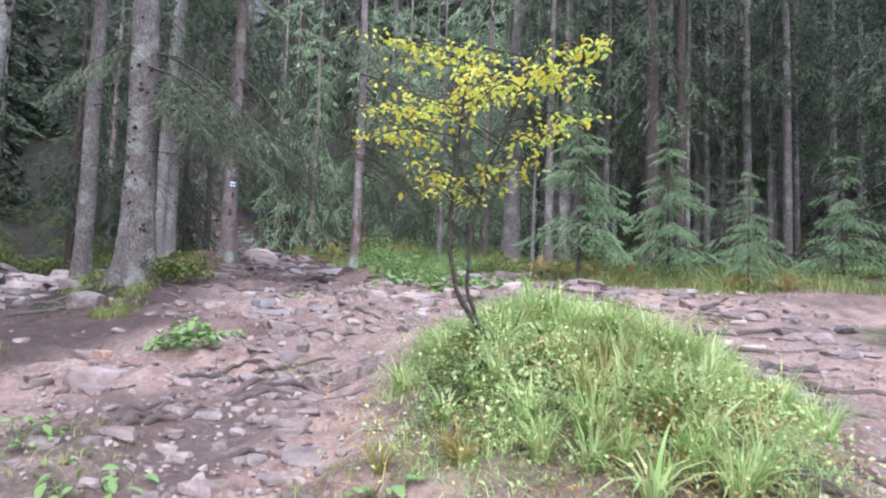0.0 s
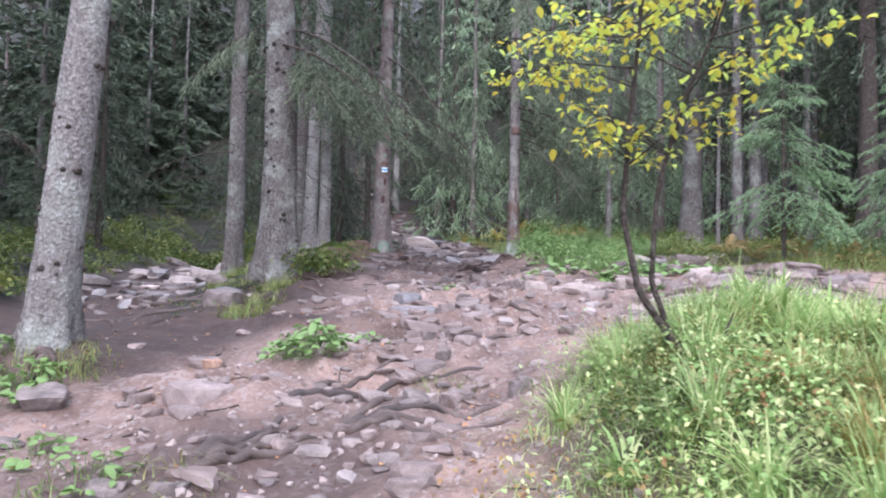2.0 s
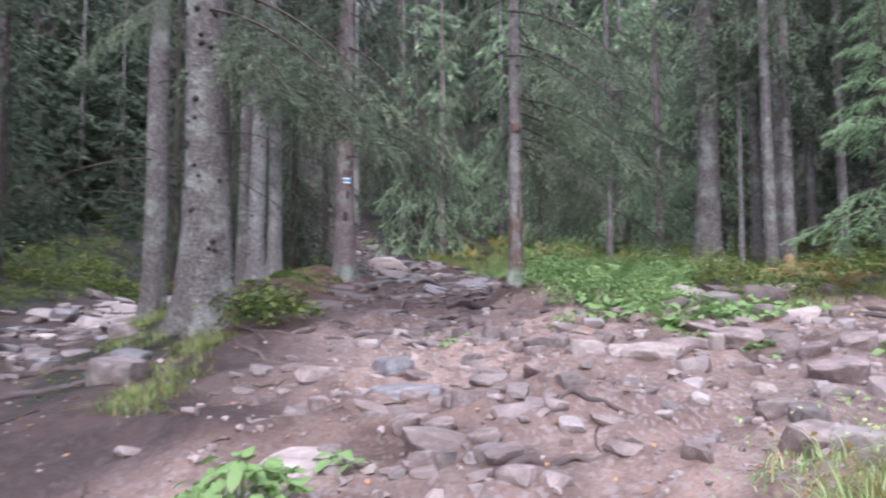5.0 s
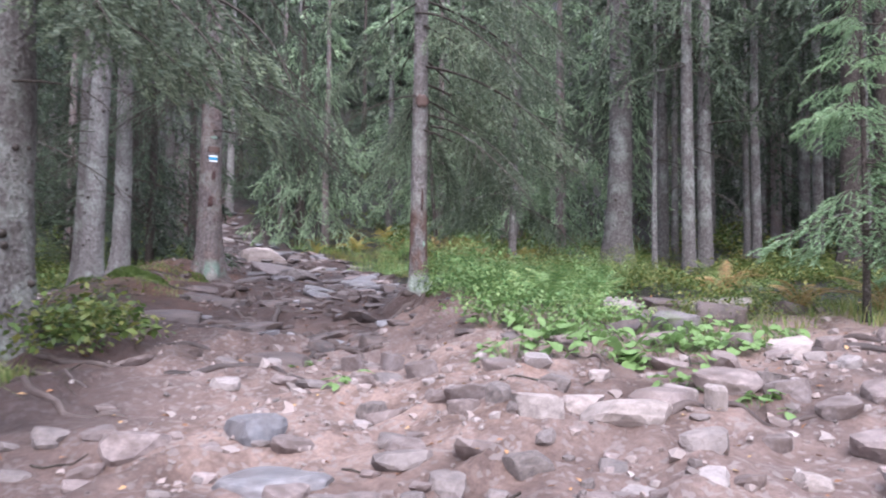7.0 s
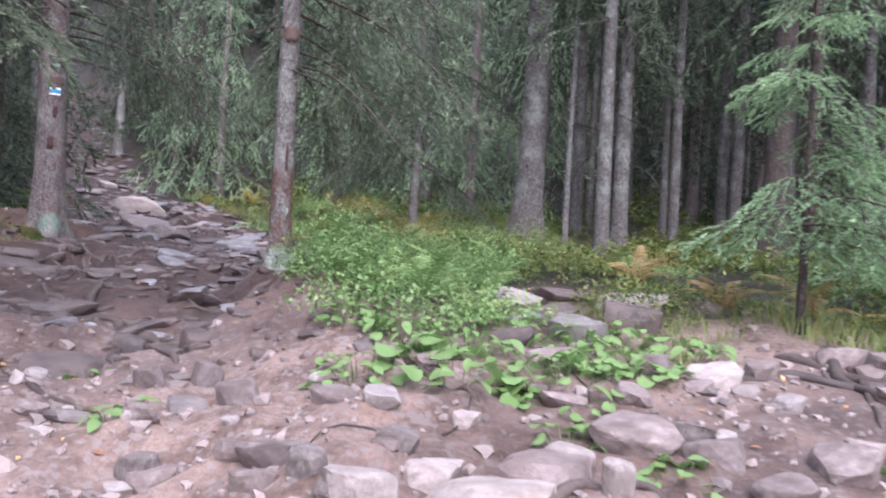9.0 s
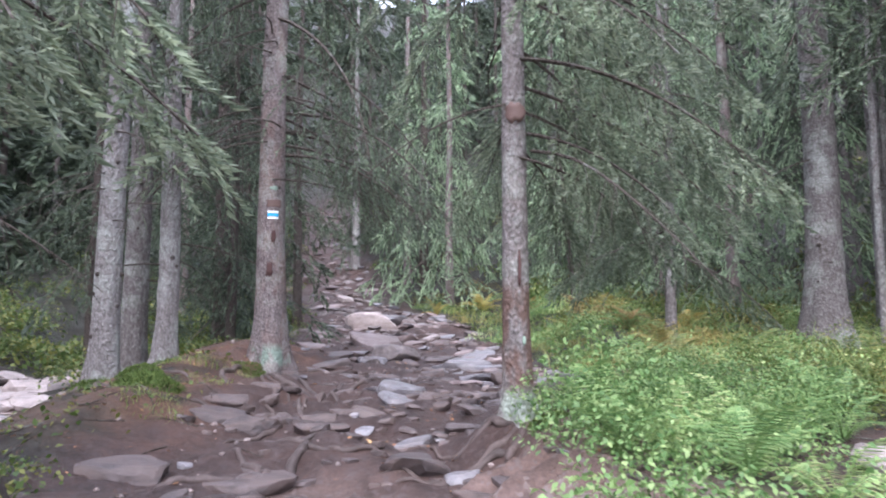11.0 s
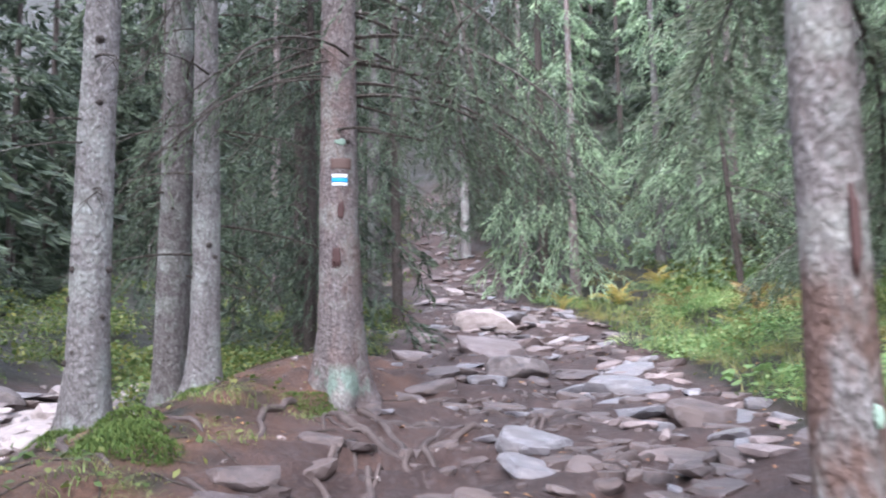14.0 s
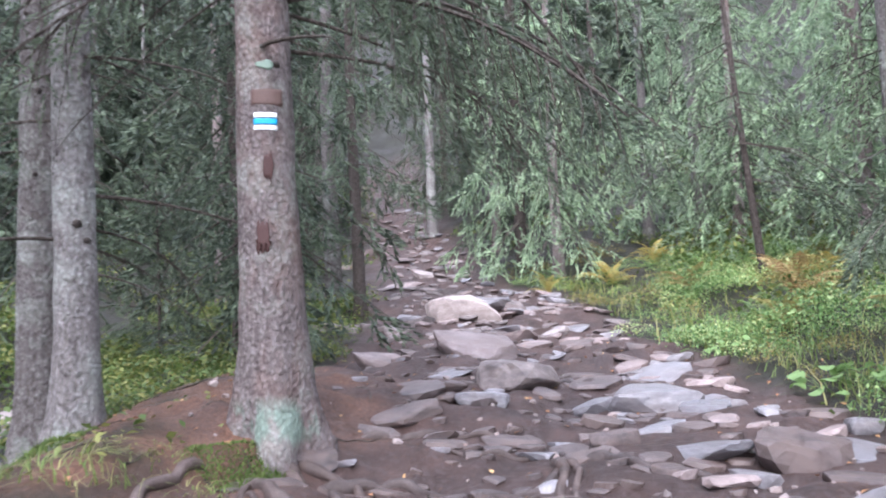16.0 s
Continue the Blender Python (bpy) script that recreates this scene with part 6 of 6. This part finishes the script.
# ---------- roots and fallen sticks ----------
def root(points, radius, seed=0, name="tree_root", label="exposed grey spruce root crossing the trail", sunk=0.45, group="exposed roots"):
    pts = np.array(points, float)
    s = np.linspace(0, 1, 12 * len(pts))
    seg = np.linspace(0, 1, len(pts))
    x, y = np.interp(s, seg, pts[:, 0]), np.interp(s, seg, pts[:, 1])
    for _ in range(3):
        x[1:-1], y[1:-1] = (x[:-2] + x[1:-1] + x[2:]) / 3, (y[:-2] + y[1:-1] + y[2:]) / 3
    w = 0.016 * np.sin(s * 13 + seed) + 0.008 * np.sin(s * 31 + 2 * seed)
    x, y = x + w * 0.6, y + w
    rad = 0.8 * radius * (1.0 - 0.65 * s) * (1 + 0.15 * np.sin(s * 29 + seed))
    z = rough_height(x, y) + rad * (1 - 2 * sunk) + 0.012 * np.sin(s * 23 + seed)
    z -= 1.3 * radius * (np.exp(-s / 0.06) + np.exp((s - 1) / 0.10))
    v, f = tube(np.stack([x, y, z], -1), rad, 8)
    o = np.array([x[0], y[0], z[0]])
    ob = new(name, mesh_data(name, v - o, f, ROOT))
    ob.location = o
    return tagged(ob, label, "root", group)


root([(-2.13, 6.06), (-1.96, 6.37), (-1.72, 6.66), (-1.49, 6.89), (-1.15, 7.09), (-0.79, 7.16)], 0.055, 1)
root([(-1.49, 5.98), (-1.26, 6.2), (-0.95, 6.24), (-0.6, 6.4)], 0.05, 2)
root([(-1.33, 7.51), (-1.07, 7.65), (-0.77, 7.75), (-0.4, 7.8)], 0.04, 3)
root([(-1.3, 4.6), (-0.95, 4.67), (-0.69, 4.73)], 0.03, 4)
root([(-0.65, 3.8), (-0.38, 3.89), (-0.1, 3.95)], 0.05, 5)
root([(2.42, 5.33), (2.6, 4.95), (2.9, 4.83), (3.4, 4.7)], 0.05, 6)
root([(3.1, 7.07), (3.35, 6.61), (3.83, 6.52), (4.3, 6.3)], 0.06, 7)
root([(1.89, 4.08), (2.2, 3.91), (2.6, 3.84)], 0.05, 8)
root([(2.5, 6.2), (2.9, 5.9), (3.5, 5.7)], 0.05, 9)
root([(-2.1, 6.39), (-1.82, 6.76), (-1.43, 7.33)], 0.035, 10)
root([(-1.41, 6.12), (-1.18, 6.58), (-0.81, 6.75)], 0.035, 11)
root([(-5.9, 9.2), (-5.14, 9.15), (-4.6, 9.4), (-4.25, 9.26)], 0.06, 12)
root([(-6.5, 9.07), (-6.0, 9.3), (-5.14, 8.74)], 0.05, 13)
root([(-6.13, 10.16), (-5.38, 9.95), (-4.85, 9.78)], 0.06, 14)
root([(-1.3, 8.2), (-1.0, 8.27), (-0.46, 8.36)], 0.04, 15)
root([(-0.28, 9.49), (0.18, 9.51), (0.84, 9.53)], 0.035, 16)
root([(0.62, 12.0), (0.75, 11.6), (0.92, 11.2)], 0.05, 17, label="dark rotten root lying over bank stones")
root([(0.82, 10.68), (1.48, 10.8), (2.21, 10.46), (3.0, 10.2)], 0.05, 18)
root([(1.63, 11.3), (1.9, 10.62), (2.21, 10.1), (2.6, 9.6)], 0.05, 19)
root([(1.4, 9.9), (2.0, 9.8), (2.9, 9.4)], 0.045, 20)
root([(-0.72, 10.85), (-0.51, 10.5), (-0.28, 10.2)], 0.035, 21, label="dark root on the herb bank")
root([(-4.79, 16.45), (-4.5, 16.1), (-3.9, 15.9), (-3.4, 15.5)], 0.06, 22)
root([(-4.6, 16.7), (-4.2, 16.9), (-3.7, 16.7), (-3.1, 16.9)], 0.055, 23)
root([(-4.7, 17.5), (-4.2, 17.9), (-3.6, 17.7)], 0.05, 24)
root([(-5.0, 16.3), (-4.9, 15.7), (-4.4, 15.0)], 0.05, 25)
root([(-5.7, 14.8), (-5.2, 14.4), (-4.6, 14.2)], 0.045, 26)
root([(-4.3, 10.6), (-3.9, 10.2), (-3.4, 9.9), (-2.9, 9.9)], 0.05, 27)
root([(-4.3, 11.2), (-3.6, 11.6), (-3.0, 11.5)], 0.05, 28)
root([(-4.9, 10.5), (-5.1, 10.0), (-5.6, 9.6)], 0.06, 29)
root([(-1.6, 13.3), (-2.1, 13.1), (-2.7, 13.3)], 0.04, 30)
root([(-3.2, 12.6), (-2.6, 12.9), (-1.9, 12.6)], 0.045, 31)
root([(-3.4, 13.7), (-2.8, 13.5), (-2.2, 13.9)], 0.045, 32)
root([(-3.2, 10.7), (-2.6, 10.9), (-2.0, 10.6)], 0.04, 33)

root([(2.2, 7.6), (2.8, 7.9), (3.5, 7.7), (4.3, 8.1)], 0.07, 34)
root([(2.5, 8.6), (3.2, 8.4), (3.9, 8.7), (4.6, 8.5)], 0.065, 35)
root([(2.3, 4.4), (2.8, 4.2), (3.3, 4.5)], 0.055, 36)
root([(2.4, 5.9), (2.7, 6.5), (3.2, 6.9), (3.9, 7.1)], 0.06, 37)
rr = random.Random(12)
for bx, by, n, reach, a0, a1 in ((-4.6, 10.9, 4, 1.5, -80, 20), (-5.85, 15.1, 4, 1.1, -90, 10), (-4.9, 16.85, 4, 1.7, -85, 25), (-1.5, 13.5, 4, 1.2, 150, 250), (-4.4, 6.55, 4, 0.9, -60, 20), (2.1, 11.5, 5, 1.7, -120, -60), (3.75, 12.0, 4, 1.8, -130, -70), (-3.0, 13.0, 5, 1.0, 0, 360), (-3.4, 17.6, 5, 1.1, 0, 360), (-3.5, 14.5, 7, 1.3, 0, 360), (-2.6, 15.8, 6, 1.1, 0, 360), (-3.9, 16.0, 7, 1.1, 0, 360), (-2.5, 12.2, 6, 1.0, 0, 360), (-1.7, 5.6, 5, 1.3, 10, 70), (-2.2, 4.9, 5, 1.2, 10, 80), (3.2, 9.6, 6, 1.2, 0, 360), (2.9, 7.2, 5, 1.2, 0, 360)):
    for k in range(n):
        a, ln = radians(rr.uniform(a0, a1)), reach * rr.uniform(0.6, 1.1)
        b = a + rr.uniform(-0.5, 0.5)
        p0 = (bx + 0.12 * math.cos(a), by + 0.12 * math.sin(a))
        p1 = (bx + 0.5 * ln * math.cos(a), by + 0.5 * ln * math.sin(a))
        p2 = (p1[0] + 0.5 * ln * math.cos(b), p1[1] + 0.5 * ln * math.sin(b))
        root([p0, p1, p2], rr.uniform(0.03, 0.06), 40 + 7 * k, sunk=0.4)

# fallen twigs
tr = np.random.default_rng(64)
pieces = []
for x, y, z in np.concatenate([scatter(70, -6.5, -3.2, 12.5, 18.5, lambda x, y: ridge(x, y), 65), scatter(90, -5, 4, 3.5, 17, lambda x, y: 0.4 + 0 * x, 66)]):
    a, ln = tr.uniform(0, 6.28), tr.uniform(0.12, 0.45)
    q = np.linspace(0, 1, 5)
    px, py = x + ln * q * np.cos(a + 0.4 * q), y + ln * q * np.sin(a + 0.4 * q)
    pieces.append(tube(np.stack([px, py, rough_height(px, py) + 0.006], -1), np.linspace(0.007, 0.003, 5), 5))
tagged(new("fallen_twigs", mesh_data("fallen_twigs", *joined(pieces), TWIG)), "thin dry twigs lying on the soil", "twigs", kind="stuff")
